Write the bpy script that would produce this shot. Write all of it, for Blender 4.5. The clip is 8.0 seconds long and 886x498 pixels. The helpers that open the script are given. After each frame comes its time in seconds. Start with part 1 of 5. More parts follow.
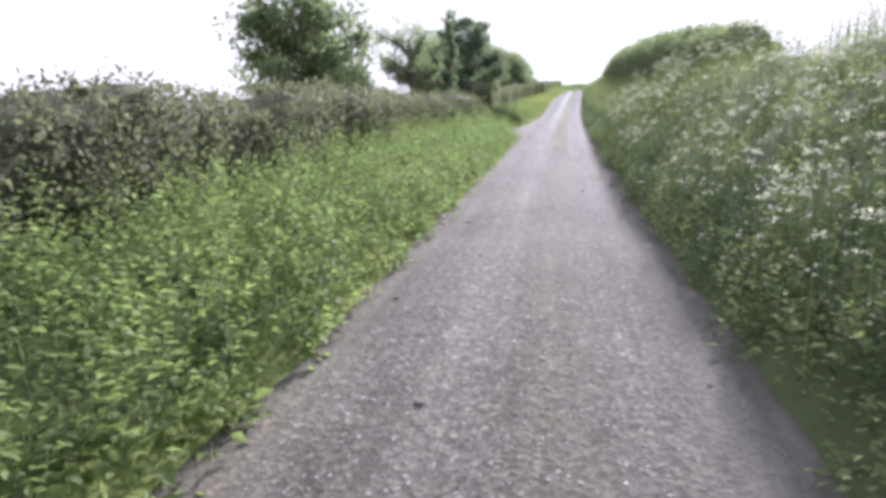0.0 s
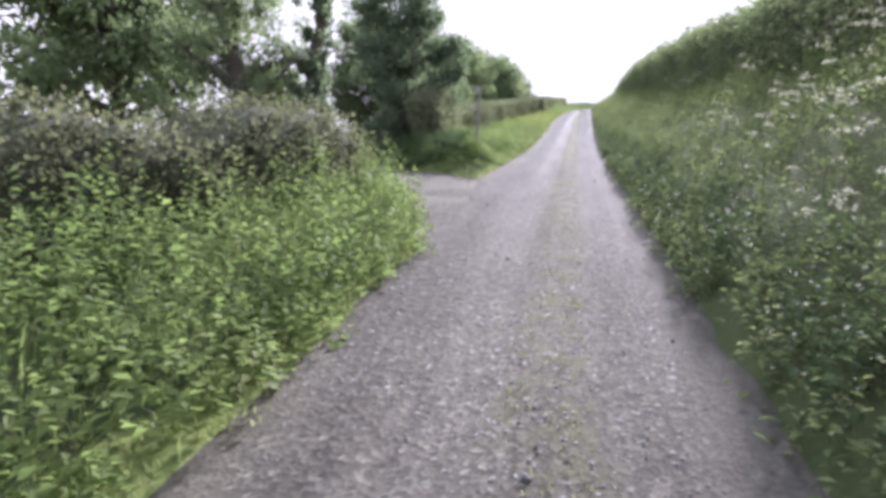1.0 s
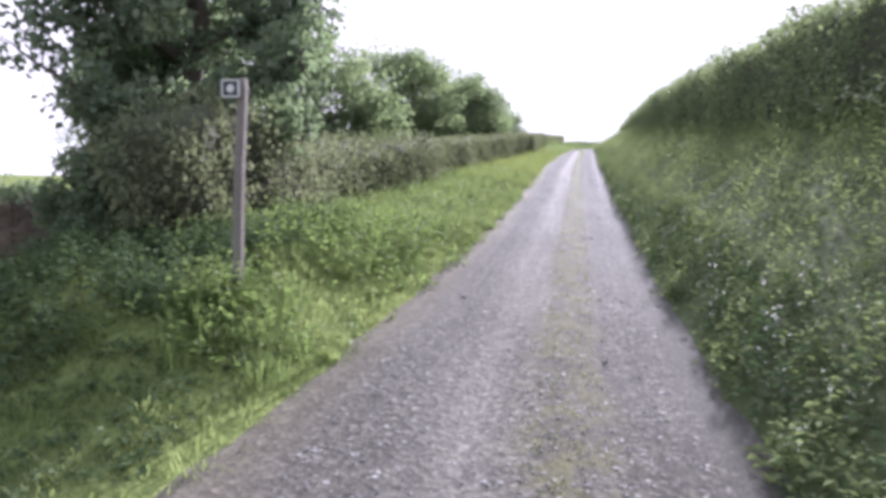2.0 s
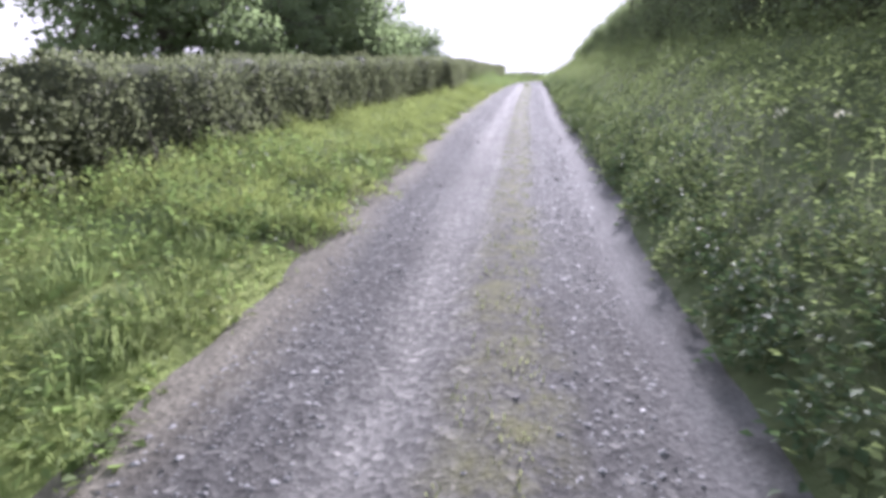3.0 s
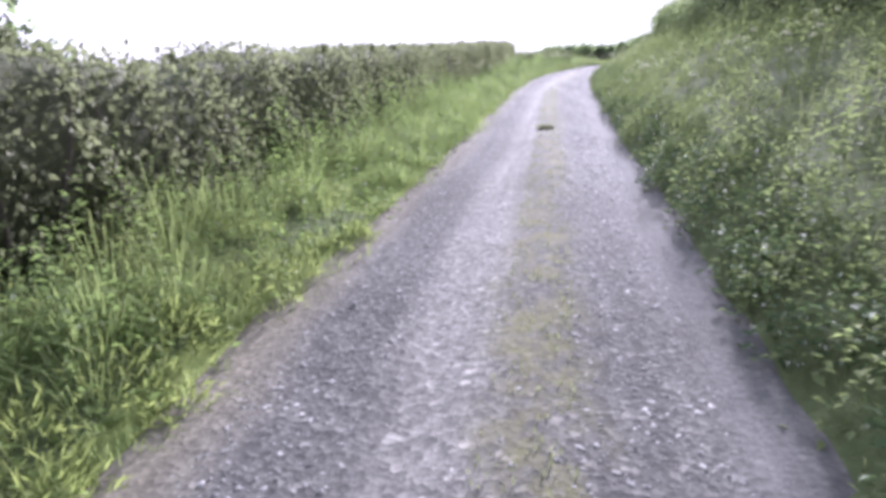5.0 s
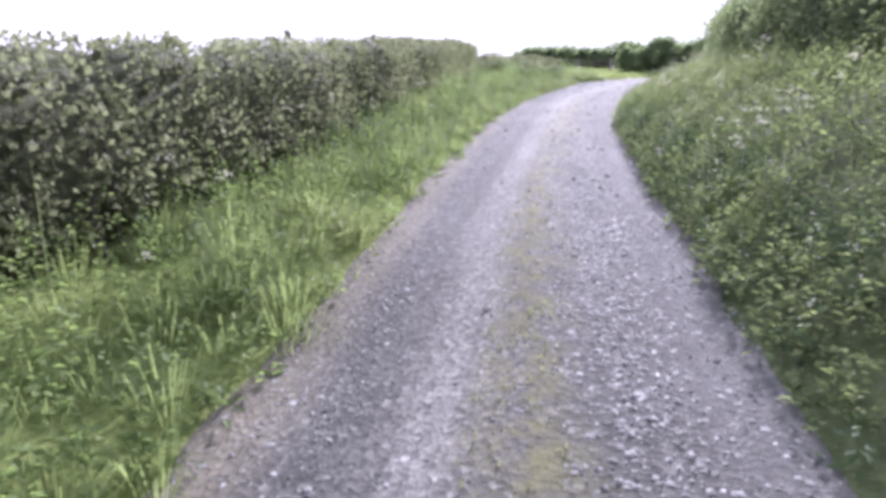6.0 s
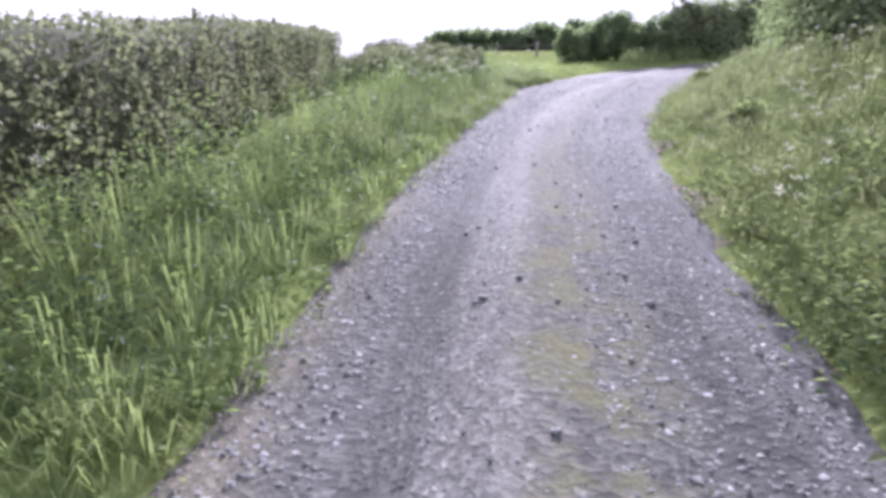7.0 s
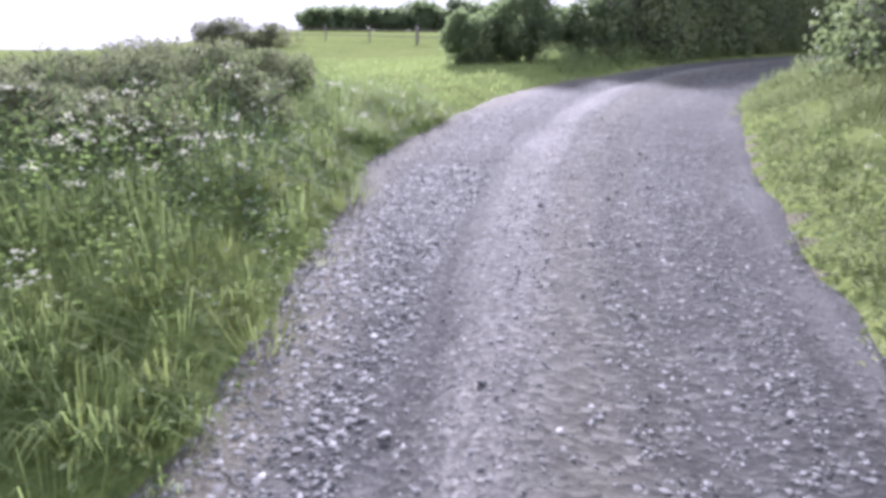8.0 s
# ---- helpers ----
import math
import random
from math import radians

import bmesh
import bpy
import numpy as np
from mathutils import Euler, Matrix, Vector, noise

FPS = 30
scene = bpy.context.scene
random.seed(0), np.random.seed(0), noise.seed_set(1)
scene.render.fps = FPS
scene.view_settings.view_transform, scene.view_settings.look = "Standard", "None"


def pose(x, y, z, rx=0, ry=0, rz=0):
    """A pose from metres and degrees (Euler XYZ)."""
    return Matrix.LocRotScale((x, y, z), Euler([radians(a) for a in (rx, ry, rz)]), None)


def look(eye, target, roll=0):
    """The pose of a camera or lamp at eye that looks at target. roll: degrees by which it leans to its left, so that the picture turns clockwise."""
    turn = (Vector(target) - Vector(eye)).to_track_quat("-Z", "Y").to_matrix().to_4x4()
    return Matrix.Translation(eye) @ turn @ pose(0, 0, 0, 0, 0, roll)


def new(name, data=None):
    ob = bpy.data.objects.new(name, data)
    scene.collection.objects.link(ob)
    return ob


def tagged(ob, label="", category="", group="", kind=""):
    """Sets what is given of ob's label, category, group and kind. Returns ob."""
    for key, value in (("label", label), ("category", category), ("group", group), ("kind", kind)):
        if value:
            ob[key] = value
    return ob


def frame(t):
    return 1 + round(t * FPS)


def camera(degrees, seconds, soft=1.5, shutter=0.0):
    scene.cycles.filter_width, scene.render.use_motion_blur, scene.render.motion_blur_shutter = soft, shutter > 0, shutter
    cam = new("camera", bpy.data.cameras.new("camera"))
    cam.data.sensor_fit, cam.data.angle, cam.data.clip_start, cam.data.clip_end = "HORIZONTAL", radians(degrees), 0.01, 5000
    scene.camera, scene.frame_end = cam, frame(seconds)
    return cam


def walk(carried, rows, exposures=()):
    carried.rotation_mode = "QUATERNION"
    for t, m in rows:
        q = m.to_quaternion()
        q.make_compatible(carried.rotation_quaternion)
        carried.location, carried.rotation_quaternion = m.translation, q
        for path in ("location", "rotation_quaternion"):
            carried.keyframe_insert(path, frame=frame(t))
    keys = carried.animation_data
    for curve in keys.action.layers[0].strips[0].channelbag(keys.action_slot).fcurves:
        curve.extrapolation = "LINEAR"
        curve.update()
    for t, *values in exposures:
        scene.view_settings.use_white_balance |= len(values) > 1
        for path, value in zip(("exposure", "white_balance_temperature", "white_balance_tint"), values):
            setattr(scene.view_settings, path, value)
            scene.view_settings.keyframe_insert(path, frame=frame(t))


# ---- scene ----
# ---- the camera and its way ----
cam = camera(70, 8.0, soft=4.1, shutter=0.0)
PATH = [
    (0.0, look((0.008, -5.230, 1.533), (-1.809, 4.422, -0.350), -1.17)),
    (0.3, look((0.014, 0.378, 1.675), (-2.097, 9.980, -0.153), -1.15)),
    (0.5, look((0.064, 4.083, 1.878), (-1.879, 13.679, -0.158), -1.65)),
    (0.7, look((0.080, 7.458, 1.981), (-1.707, 17.085, -0.052), -0.63)),
    (1.0, look((0.036, 12.568, 2.268), (-1.837, 22.257, 0.655), -0.38)),
    (1.2, look((0.096, 15.770, 2.502), (-1.962, 25.430, 0.939), -1.50)),
    (1.5, look((0.176, 20.253, 2.788), (-1.993, 29.884, 1.194), -0.70)),
    (1.8, look((0.143, 24.333, 3.076), (-1.939, 33.963, 1.368), -1.87)),
    (2.0, look((0.026, 27.108, 3.218), (-1.804, 36.880, 2.136), 0.96)),
    (2.1, look((0.072, 28.580, 3.257), (-1.820, 38.318, 1.720), 0.65)),
    (2.2, look((0.119, 30.053, 3.296), (-1.654, 39.757, 1.657), 0.34)),
    (3.3, look((0.523, 50.959, 4.699), (-0.428, 60.608, 2.302), -0.39)),
    (3.5, look((0.551, 55.112, 5.119), (-0.560, 64.663, 2.421), 0.34)),
    (3.8, look((0.678, 61.067, 5.470), (-0.630, 70.475, 2.390), 0.50)),
    (4.0, look((0.805, 65.087, 5.824), (-0.481, 74.572, 2.978), 0.18)),
    (4.2, look((1.001, 68.828, 6.229), (-0.690, 78.336, 3.681), 0.21)),
    (5.3, look((1.632, 86.555, 7.533), (0.302, 96.127, 5.155), -1.28)),
    (5.5, look((1.676, 90.107, 7.789), (0.315, 99.743, 5.675), -0.27)),
    (5.8, look((1.737, 95.481, 8.080), (0.550, 105.096, 5.795), 0.97)),
    (6.0, look((1.863, 98.940, 8.394), (0.858, 108.518, 5.891), 1.37)),
    (6.3, look((2.047, 104.002, 8.618), (1.331, 113.697, 6.462), 3.19)),
    (6.5, look((2.083, 106.717, 8.783), (1.570, 116.417, 6.598), 2.87)),
    (6.8, look((2.290, 110.481, 8.961), (2.155, 120.053, 6.256), 0.60)),
    (7.0, look((2.473, 113.091, 9.208), (2.643, 122.661, 6.500), -0.45)),
    (7.3, look((2.785, 116.676, 9.441), (3.524, 126.311, 7.059), 0.51)),
    (7.5, look((3.237, 119.186, 9.546), (4.594, 128.756, 7.171), -0.21)),
    (7.8, look((3.793, 121.962, 9.821), (5.426, 131.347, 6.966), 1.17)),
    (8.0, look((4.322, 124.282, 10.000), (6.215, 133.569, 6.998), 0.44)),
]
walk(cam, PATH, [(0.0, 2.77, 5740, 26), (1.5, 2.72, 5690, 28), (2.0, 2.78, 5680, 28), (3.5, 2.82, 5630, 30), (4.0, 2.86, 5610, 31), (4.2, 3.0, 5590, 31), (5.5, 2.97, 5580, 33), (7.0, 2.78, 5530, 34), (8.0, 2.78, 5500, 32)])

# ---- world, sun, exposure ----
SUN_TURN, SUN_HEIGHT = radians(11.5), radians(20)  # clockwise from +y, and above the horizon
world = bpy.data.worlds.new("sky")
scene.world = world
world.use_nodes = True
wn = world.node_tree.nodes
sky = wn.new("ShaderNodeTexSky")
sky.sky_type = "NISHITA"
sky.sun_disc = False
sky.sun_elevation, sky.sun_rotation = SUN_HEIGHT, SUN_TURN
sky.air_density, sky.dust_density, sky.ozone_density = 1.0, 1.5, 1.0
wn["Background"].inputs["Strength"].default_value = 0.15
# thin bright haze evens the sky out all round
thin, haze = wn.new("ShaderNodeMix"), wn.new("ShaderNodeMix")
thin.data_type, thin.blend_type, haze.data_type = "RGBA", "DARKEN", "RGBA"
thin.inputs[0].default_value, haze.inputs[0].default_value = 1.0, 0.6
thin.inputs[7].default_value, haze.inputs[7].default_value = (1.36, 1.32, 1.27, 1), (1.33, 1.30, 1.27, 1)
world.node_tree.links.new(sky.outputs["Color"], thin.inputs[6])
world.node_tree.links.new(thin.outputs[2], haze.inputs[6])
world.node_tree.links.new(haze.outputs[2], wn["Background"].inputs["Color"])
sun_data = bpy.data.lights.new("sun", "SUN")
sun_data.energy, sun_data.angle, sun_data.color = 2.4, radians(5), (1.0, 0.95, 0.88)
sun = new("sun", sun_data)
to_sun = Vector((math.sin(SUN_TURN) * math.cos(SUN_HEIGHT), math.cos(SUN_TURN) * math.cos(SUN_HEIGHT), math.sin(SUN_HEIGHT)))
sun.matrix_world = look((0, 60, 40), Vector((0, 60, 40)) - to_sun)

# ---- materials ----
def shader(name):
    m = bpy.data.materials.new(name)
    m.use_nodes = True
    return m, m.node_tree.nodes, m.node_tree.links, m.node_tree.nodes["Principled BSDF"]


def ramp(nodes, stops):
    r = nodes.new("ShaderNodeValToRGB")
    while len(r.color_ramp.elements) < len(stops):
        r.color_ramp.elements.new(0.5)
    for e, (at, c) in zip(r.color_ramp.elements, stops):
        e.position, e.color = at, (*c, 1)
    return r


def noise_of(nodes, links, coord, scale, detail=3.0, rough=0.6):
    n = nodes.new("ShaderNodeTexNoise")
    n.inputs["Scale"].default_value, n.inputs["Detail"].default_value, n.inputs["Roughness"].default_value = scale, detail, rough
    links.new(coord, n.inputs["Vector"])
    return n


def mixed(nodes, links, fac, a, b, mode="MIX"):
    n = nodes.new("ShaderNodeMix")
    n.data_type, n.blend_type = "RGBA", mode
    if isinstance(fac, float):
        n.inputs["Factor"].default_value = fac
    else:
        links.new(fac, n.inputs["Factor"])
    for key, v in (("A", a), ("B", b)):
        sock = [s for s in n.inputs if s.name == key and s.type == "RGBA"][0]
        if isinstance(v, tuple):
            sock.default_value = (*v, 1)
        else:
            links.new(v, sock)
    return [s for s in n.outputs if s.type == "RGBA"][0]


def leaf_material(name, stops, through_colour, amount=0.4, rough=0.5, patch=0.8, gloss=0.06, each=0.42):
    """Leaves: each differs a little, patches differ in tone, and light comes through the blade."""
    m, n, l, bsdf = shader(name)
    geo, tc = n.new("ShaderNodeNewGeometry"), n.new("ShaderNodeTexCoord")
    r = ramp(n, stops)
    big = noise_of(n, l, tc.outputs["Object"], patch, 3.0)
    add = n.new("ShaderNodeMath")
    add.operation = "MULTIPLY_ADD"
    l.new(geo.outputs["Random Per Island"], add.inputs[0])
    add.inputs[1].default_value = each
    sub = n.new("ShaderNodeMath")
    sub.operation = "MULTIPLY_ADD"
    l.new(big.outputs["Fac"], sub.inputs[0])
    sub.inputs[1].default_value, sub.inputs[2].default_value = 2.1, -0.55 - each / 2
    l.new(sub.outputs[0], add.inputs[2])
    l.new(add.outputs[0], r.inputs["Fac"])
    l.new(r.outputs["Color"], bsdf.inputs["Base Color"])
    bsdf.inputs["Roughness"].default_value = rough
    bsdf.inputs["Specular IOR Level"].default_value = gloss
    tr = n.new("ShaderNodeBsdfTranslucent")
    l.new(mixed(n, l, 0.6, r.outputs["Color"], through_colour), tr.inputs["Color"])
    mix = n.new("ShaderNodeMixShader")
    mix.inputs["Fac"].default_value = amount
    l.new(bsdf.outputs["BSDF"], mix.inputs[1])
    l.new(tr.outputs["BSDF"], mix.inputs[2])
    l.new(mix.outputs["Shader"], n["Material Output"].inputs["Surface"])
    return m


def rough_material(name, stops, scale, bump=0.3, rough=0.9, fine=9.0):
    m, n, l, bsdf = shader(name)
    tc = n.new("ShaderNodeTexCoord")
    a, b = noise_of(n, l, tc.outputs["Object"], scale, 4.0), noise_of(n, l, tc.outputs["Object"], scale * fine, 4.0)
    r = ramp(n, stops)
    l.new(mixed(n, l, 0.45, a.outputs["Color"], b.outputs["Color"]), r.inputs["Fac"])
    l.new(r.outputs["Color"], bsdf.inputs["Base Color"])
    bsdf.inputs["Roughness"].default_value, bsdf.inputs["Specular IOR Level"].default_value = rough, 0.08
    bm_ = n.new("ShaderNodeBump")
    bm_.inputs["Strength"].default_value, bm_.inputs["Distance"].default_value = bump, 0.03
    l.new(b.outputs["Fac"], bm_.inputs["Height"])
    l.new(bm_.outputs["Normal"], bsdf.inputs["Normal"])
    return m


HEDGE_LEAF = leaf_material("hedge_leaf", [(0.0, (0.106, 0.107, 0.073)), (0.45, (0.158, 0.169, 0.102)), (0.8, (0.214, 0.228, 0.134)), (1.0, (0.258, 0.254, 0.162))], (0.232, 0.276, 0.132), 0.36, 0.7, patch=2.2, gloss=0.08, each=0.2)
BROWN_LEAF = leaf_material("brown_hawthorn_leaf", [(0.0, (0.074, 0.075, 0.057)), (0.45, (0.118, 0.126, 0.083)), (0.8, (0.172, 0.180, 0.114)), (1.0, (0.208, 0.198, 0.132))], (0.216, 0.238, 0.108), 0.36, 0.6, patch=1.8, gloss=0.08, each=0.26)
RIGHT_LEAF = leaf_material("thorn_leaf", [(0.0, (0.113, 0.127, 0.092)), (0.5, (0.179, 0.222, 0.123)), (1.0, (0.301, 0.330, 0.177))], (0.260, 0.342, 0.130), 0.36, 0.6, each=0.16)
NETTLE_LEAF = leaf_material("nettle_leaf", [(0.0, (0.079, 0.109, 0.048)), (0.5, (0.135, 0.178, 0.068)), (1.0, (0.228, 0.258, 0.104))], (0.29, 0.42, 0.12), 0.46, 0.6, each=0.2)
# nettle leaf with shade put into its colour; the dark weeds reuse it
SHADE_LEAF = leaf_material("shade_toned_nettle_leaf", [(0.0, (0.041, 0.062, 0.034)), (0.5, (0.070, 0.103, 0.050)), (1.0, (0.120, 0.158, 0.074))], (0.120, 0.192, 0.072), 0.3, 0.65, each=0.2)
MOUND_LEAF = leaf_material("mound_leaf", [(0.0, (0.066, 0.086, 0.034)), (0.5, (0.122, 0.154, 0.056)), (1.0, (0.205, 0.226, 0.090))], (0.330, 0.400, 0.120), 0.46, 0.7, patch=1.4, each=0.22)
BANK_LEAF = leaf_material("bank_leaf", [(0.0, (0.072, 0.088, 0.048)), (0.45, (0.152, 0.186, 0.088)), (1.0, (0.262, 0.286, 0.138))], (0.302, 0.390, 0.140), 0.40, 0.75, patch=1.6, gloss=0.02, each=0.14)
GRASS_BLADE = leaf_material("grass_blade", [(0.0, (0.090, 0.126, 0.052)), (0.5, (0.150, 0.196, 0.078)), (0.85, (0.212, 0.238, 0.100)), (1.0, (0.250, 0.248, 0.125))], (0.34, 0.43, 0.15), 0.5, 0.7, each=0.26)
BANK_GRASS = leaf_material("bank_grass", [(0.0, (0.082, 0.104, 0.048)), (0.5, (0.142, 0.168, 0.070)), (0.85, (0.202, 0.204, 0.102)), (1.0, (0.275, 0.252, 0.158))], (0.28, 0.315, 0.155), 0.46, 0.65, each=0.3)
TREE_LEAF = leaf_material("tree_leaf", [(0.0, (0.090, 0.112, 0.081)), (0.5, (0.137, 0.170, 0.103)), (1.0, (0.196, 0.233, 0.132))], (0.246, 0.336, 0.134), 0.5, 0.7, each=0.16)
DARK_LEAF = leaf_material("dark_tree_leaf", [(0.0, (0.099, 0.123, 0.102)), (0.5, (0.150, 0.189, 0.135)), (1.0, (0.225, 0.267, 0.171))], (0.225, 0.315, 0.135), 0.42, 0.7, each=0.16)
PETAL = leaf_material("white_petal", [(0.0, (0.500, 0.500, 0.380)), (1.0, (0.700, 0.690, 0.570))], (0.560, 0.560, 0.420), 0.35, 0.7)
STEM = rough_material("green_stem", [(0.3, (0.10, 0.15, 0.05)), (0.7, (0.20, 0.24, 0.09))], 3.0)
BARK = rough_material("bark", [(0.25, (0.056, 0.048, 0.040)), (0.6, (0.119, 0.103, 0.088)), (0.8, (0.200, 0.181, 0.156))], 4.0, 0.8)
HEDGE_CORE = rough_material("hedge_twigs", [(0.25, (0.062, 0.066, 0.044)), (0.6, (0.103, 0.112, 0.070)), (0.8, (0.163, 0.163, 0.111))], 5.0, 1.0)
POST_WOOD = rough_material("weathered_wood", [(0.25, (0.14, 0.125, 0.11)), (0.6, (0.24, 0.22, 0.20)), (0.8, (0.34, 0.32, 0.29))], 6.0, 0.5)
STONE = rough_material("stone", [(0.2, (0.20, 0.19, 0.20)), (0.5, (0.34, 0.32, 0.33)), (0.8, (0.50, 0.48, 0.47))], 9.0, 0.3, 0.75)


def stone_material():
    """Loose limestone chippings, each of its own grey."""
    m, n, l, bsdf = shader("gravel_chipping")
    geo, info = n.new("ShaderNodeNewGeometry"), n.new("ShaderNodeObjectInfo")
    add = n.new("ShaderNodeMath")
    add.operation = "ADD"
    l.new(geo.outputs["Random Per Island"], add.inputs[0])
    l.new(info.outputs["Random"], add.inputs[1])
    wrap = n.new("ShaderNodeMath")
    wrap.operation = "FRACT"
    l.new(add.outputs[0], wrap.inputs[0])
    r = ramp(n, [(0.0, (0.118, 0.116, 0.112)), (0.45, (0.172, 0.169, 0.164)), (0.85, (0.226, 0.222, 0.216)), (1.0, (0.300, 0.295, 0.286))])
    l.new(wrap.outputs[0], r.inputs["Fac"])
    l.new(r.outputs["Color"], bsdf.inputs["Base Color"])
    bsdf.inputs["Roughness"].default_value = 0.85
    bsdf.inputs["Specular IOR Level"].default_value = 0.08
    return m


CHIPPING = stone_material()


def road_material(name, strip):
    """Compacted stone: pale wheel tracks, loose grey bands, a green strip along the crown. UV is metres along and across."""
    m, n, l, bsdf = shader(name)
    uv = n.new("ShaderNodeUVMap")
    uv.uv_map = "lane"
    sep = n.new("ShaderNodeSeparateXYZ")
    l.new(uv.outputs["UV"], sep.inputs[0])
    wob = noise_of(n, l, uv.outputs["UV"], 0.35, 3.0)
    sh = n.new("ShaderNodeMath")
    sh.operation = "MULTIPLY_ADD"
    l.new(wob.outputs["Fac"], sh.inputs[0])
    sh.inputs[1].default_value, sh.inputs[2].default_value = 0.5, -0.25
    across = n.new("ShaderNodeMath")
    across.operation = "ADD"
    l.new(sep.outputs["Y"], across.inputs[0])
    l.new(sh.outputs[0], across.inputs[1])
    to01 = n.new("ShaderNodeMapRange")
    to01.inputs["From Min"].default_value, to01.inputs["From Max"].default_value = -2.0, 2.0
    l.new(across.outputs[0], to01.inputs["Value"])

    def d01(d):
        return (d + 2.0) / 4.0

    dirt, loose, pale, edge = (0.114, 0.111, 0.099), (0.094, 0.093, 0.090), (0.168, 0.164, 0.156), (0.152, 0.141, 0.116)
    silt = (0.118, 0.116, 0.114)
    bands = ramp(n, [(d01(-1.62), edge), (d01(-1.3), loose), (d01(-0.95), loose), (d01(-0.68), pale), (d01(-0.40), pale), (d01(-0.18), dirt), (d01(0.25), loose), (d01(0.62), loose), (d01(0.84), silt), (d01(1.2), silt)] if strip else [(0.3, (0.104, 0.098, 0.083)), (0.48, (0.122, 0.114, 0.096)), (0.62, (0.142, 0.132, 0.110)), (0.8, (0.111, 0.104, 0.089))])
    if strip:
        earthy = n.new("ShaderNodeMapRange")
        earthy.inputs["From Min"].default_value, earthy.inputs["From Max"].default_value = 24.0, 52.0
        earthy.inputs["To Min"].default_value, earthy.inputs["To Max"].default_value = 0.7, 0.0
        l.new(sep.outputs["X"], earthy.inputs["Value"])
        ground_tone = mixed(n, l, earthy.outputs["Result"], bands.outputs["Color"], (0.113, 0.104, 0.087))
    else:
        ground_tone = bands.outputs["Color"]
    fine, big = noise_of(n, l, uv.outputs["UV"], 38.0, 5.0, 0.7), noise_of(n, l, uv.outputs["UV"], 0.5, 4.0)
    vor = n.new("ShaderNodeTexVoronoi")
    vor.inputs["Scale"].default_value = 26.0
    l.new(uv.outputs["UV"], vor.inputs["Vector"])
    grit = ramp(n, [(0.0, (0.38, 0.38, 0.39)), (0.5, (0.88, 0.87, 0.87)), (0.82, (1.3, 1.29, 1.27)), (1.0, (2.4, 2.36, 2.3))])
    l.new(vor.outputs["Color"], grit.inputs["Fac"])
    rough_part = ramp(n, [(d01(-1.55), (0.45, 0.45, 0.45)), (d01(-1.25), (0.75, 0.75, 0.75)), (d01(0.68), (0.75, 0.75, 0.75)), (d01(0.88), (0.2, 0.2, 0.2))])
    if strip:
        l.new(to01.outputs["Result"], rough_part.inputs["Fac"])
    else:
        rough_part.inputs["Fac"].default_value = 0.5
    c = mixed(n, l, rough_part.outputs["Color"], ground_tone, grit.outputs["Color"], "MULTIPLY")
    f = ramp(n, [(0.3, (0.72, 0.72, 0.72)), (0.7, (1.25, 1.24, 1.22))])
    l.new(fine.outputs["Fac"], f.inputs["Fac"])
    c = mixed(n, l, 0.7, c, f.outputs["Color"], "MULTIPLY")
    g = ramp(n, [(0.3, (0.82, 0.81, 0.80)), (0.7, (1.15, 1.15, 1.16))])
    l.new(big.outputs["Fac"], g.inputs["Fac"])
    c = mixed(n, l, 0.8, c, g.outputs["Color"], "MULTIPLY")
    # long streaks drawn out by the wheels
    drawn = n.new("ShaderNodeMapping")
    drawn.inputs["Scale"].default_value = (0.1, 2.6, 1.0) if strip else (0.5, 0.5, 1.0)
    l.new(uv.outputs["UV"], drawn.inputs["Vector"])
    streak = ramp(n, [(0.32, (0.78, 0.775, 0.77)), (0.5, (1.0, 1.0, 1.0)), (0.68, (1.22, 1.215, 1.20))])
    l.new(noise_of(n, l, drawn.outputs["Vector"], 1.6, 5.0, 0.65).outputs["Fac"], streak.inputs["Fac"])
    c = mixed(n, l, 0.85, c, streak.outputs["Color"], "MULTIPLY")
    if strip:
        moss = ramp(n, [(d01(-0.46), (0, 0, 0)), (d01(-0.10), (1, 1, 1)), (d01(0.04), (1, 1, 1)), (d01(0.36), (0, 0, 0))])
        l.new(to01.outputs["Result"], moss.inputs["Fac"])
        patchy = ramp(n, [(0.44, (0, 0, 0)), (0.62, (0.9, 0.9, 0.9))])
        l.new(noise_of(n, l, uv.outputs["UV"], 2.4, 6.0, 0.72).outputs["Fac"], patchy.inputs["Fac"])
        far_on = n.new("ShaderNodeMapRange")
        far_on.inputs["From Min"].default_value, far_on.inputs["From Max"].default_value = -2.0, 30.0
        far_on.inputs["To Min"].default_value = 0.25
        l.new(sep.outputs["X"], far_on.inputs["Value"])
        both = mixed(n, l, 1.0, moss.outputs["Color"], patchy.outputs["Color"], "MULTIPLY")
        both = mixed(n, l, 1.0, both, far_on.outputs["Result"], "MULTIPLY")
        bend_off = n.new("ShaderNodeMapRange")
        bend_off.inputs["From Min"].default_value, bend_off.inputs["From Max"].default_value = 118.0, 127.0
        bend_off.inputs["To Min"].default_value, bend_off.inputs["To Max"].default_value = 1.0, 0.0
        l.new(sep.outputs["X"], bend_off.inputs["Value"])
        both = mixed(n, l, 1.0, both, bend_off.outputs["Result"], "MULTIPLY")
        c = mixed(n, l, both, c, (0.132, 0.129, 0.067))
        l.new(to01.outputs["Result"], bands.inputs["Fac"])
    else:
        l.new(big.outputs["Fac"], bands.inputs["Fac"])
    l.new(c, bsdf.inputs["Base Color"])
    bsdf.inputs["Specular IOR Level"].default_value = 0.05
    bsdf.inputs["Roughness"].default_value = 0.95
    bmp = n.new("ShaderNodeBump")
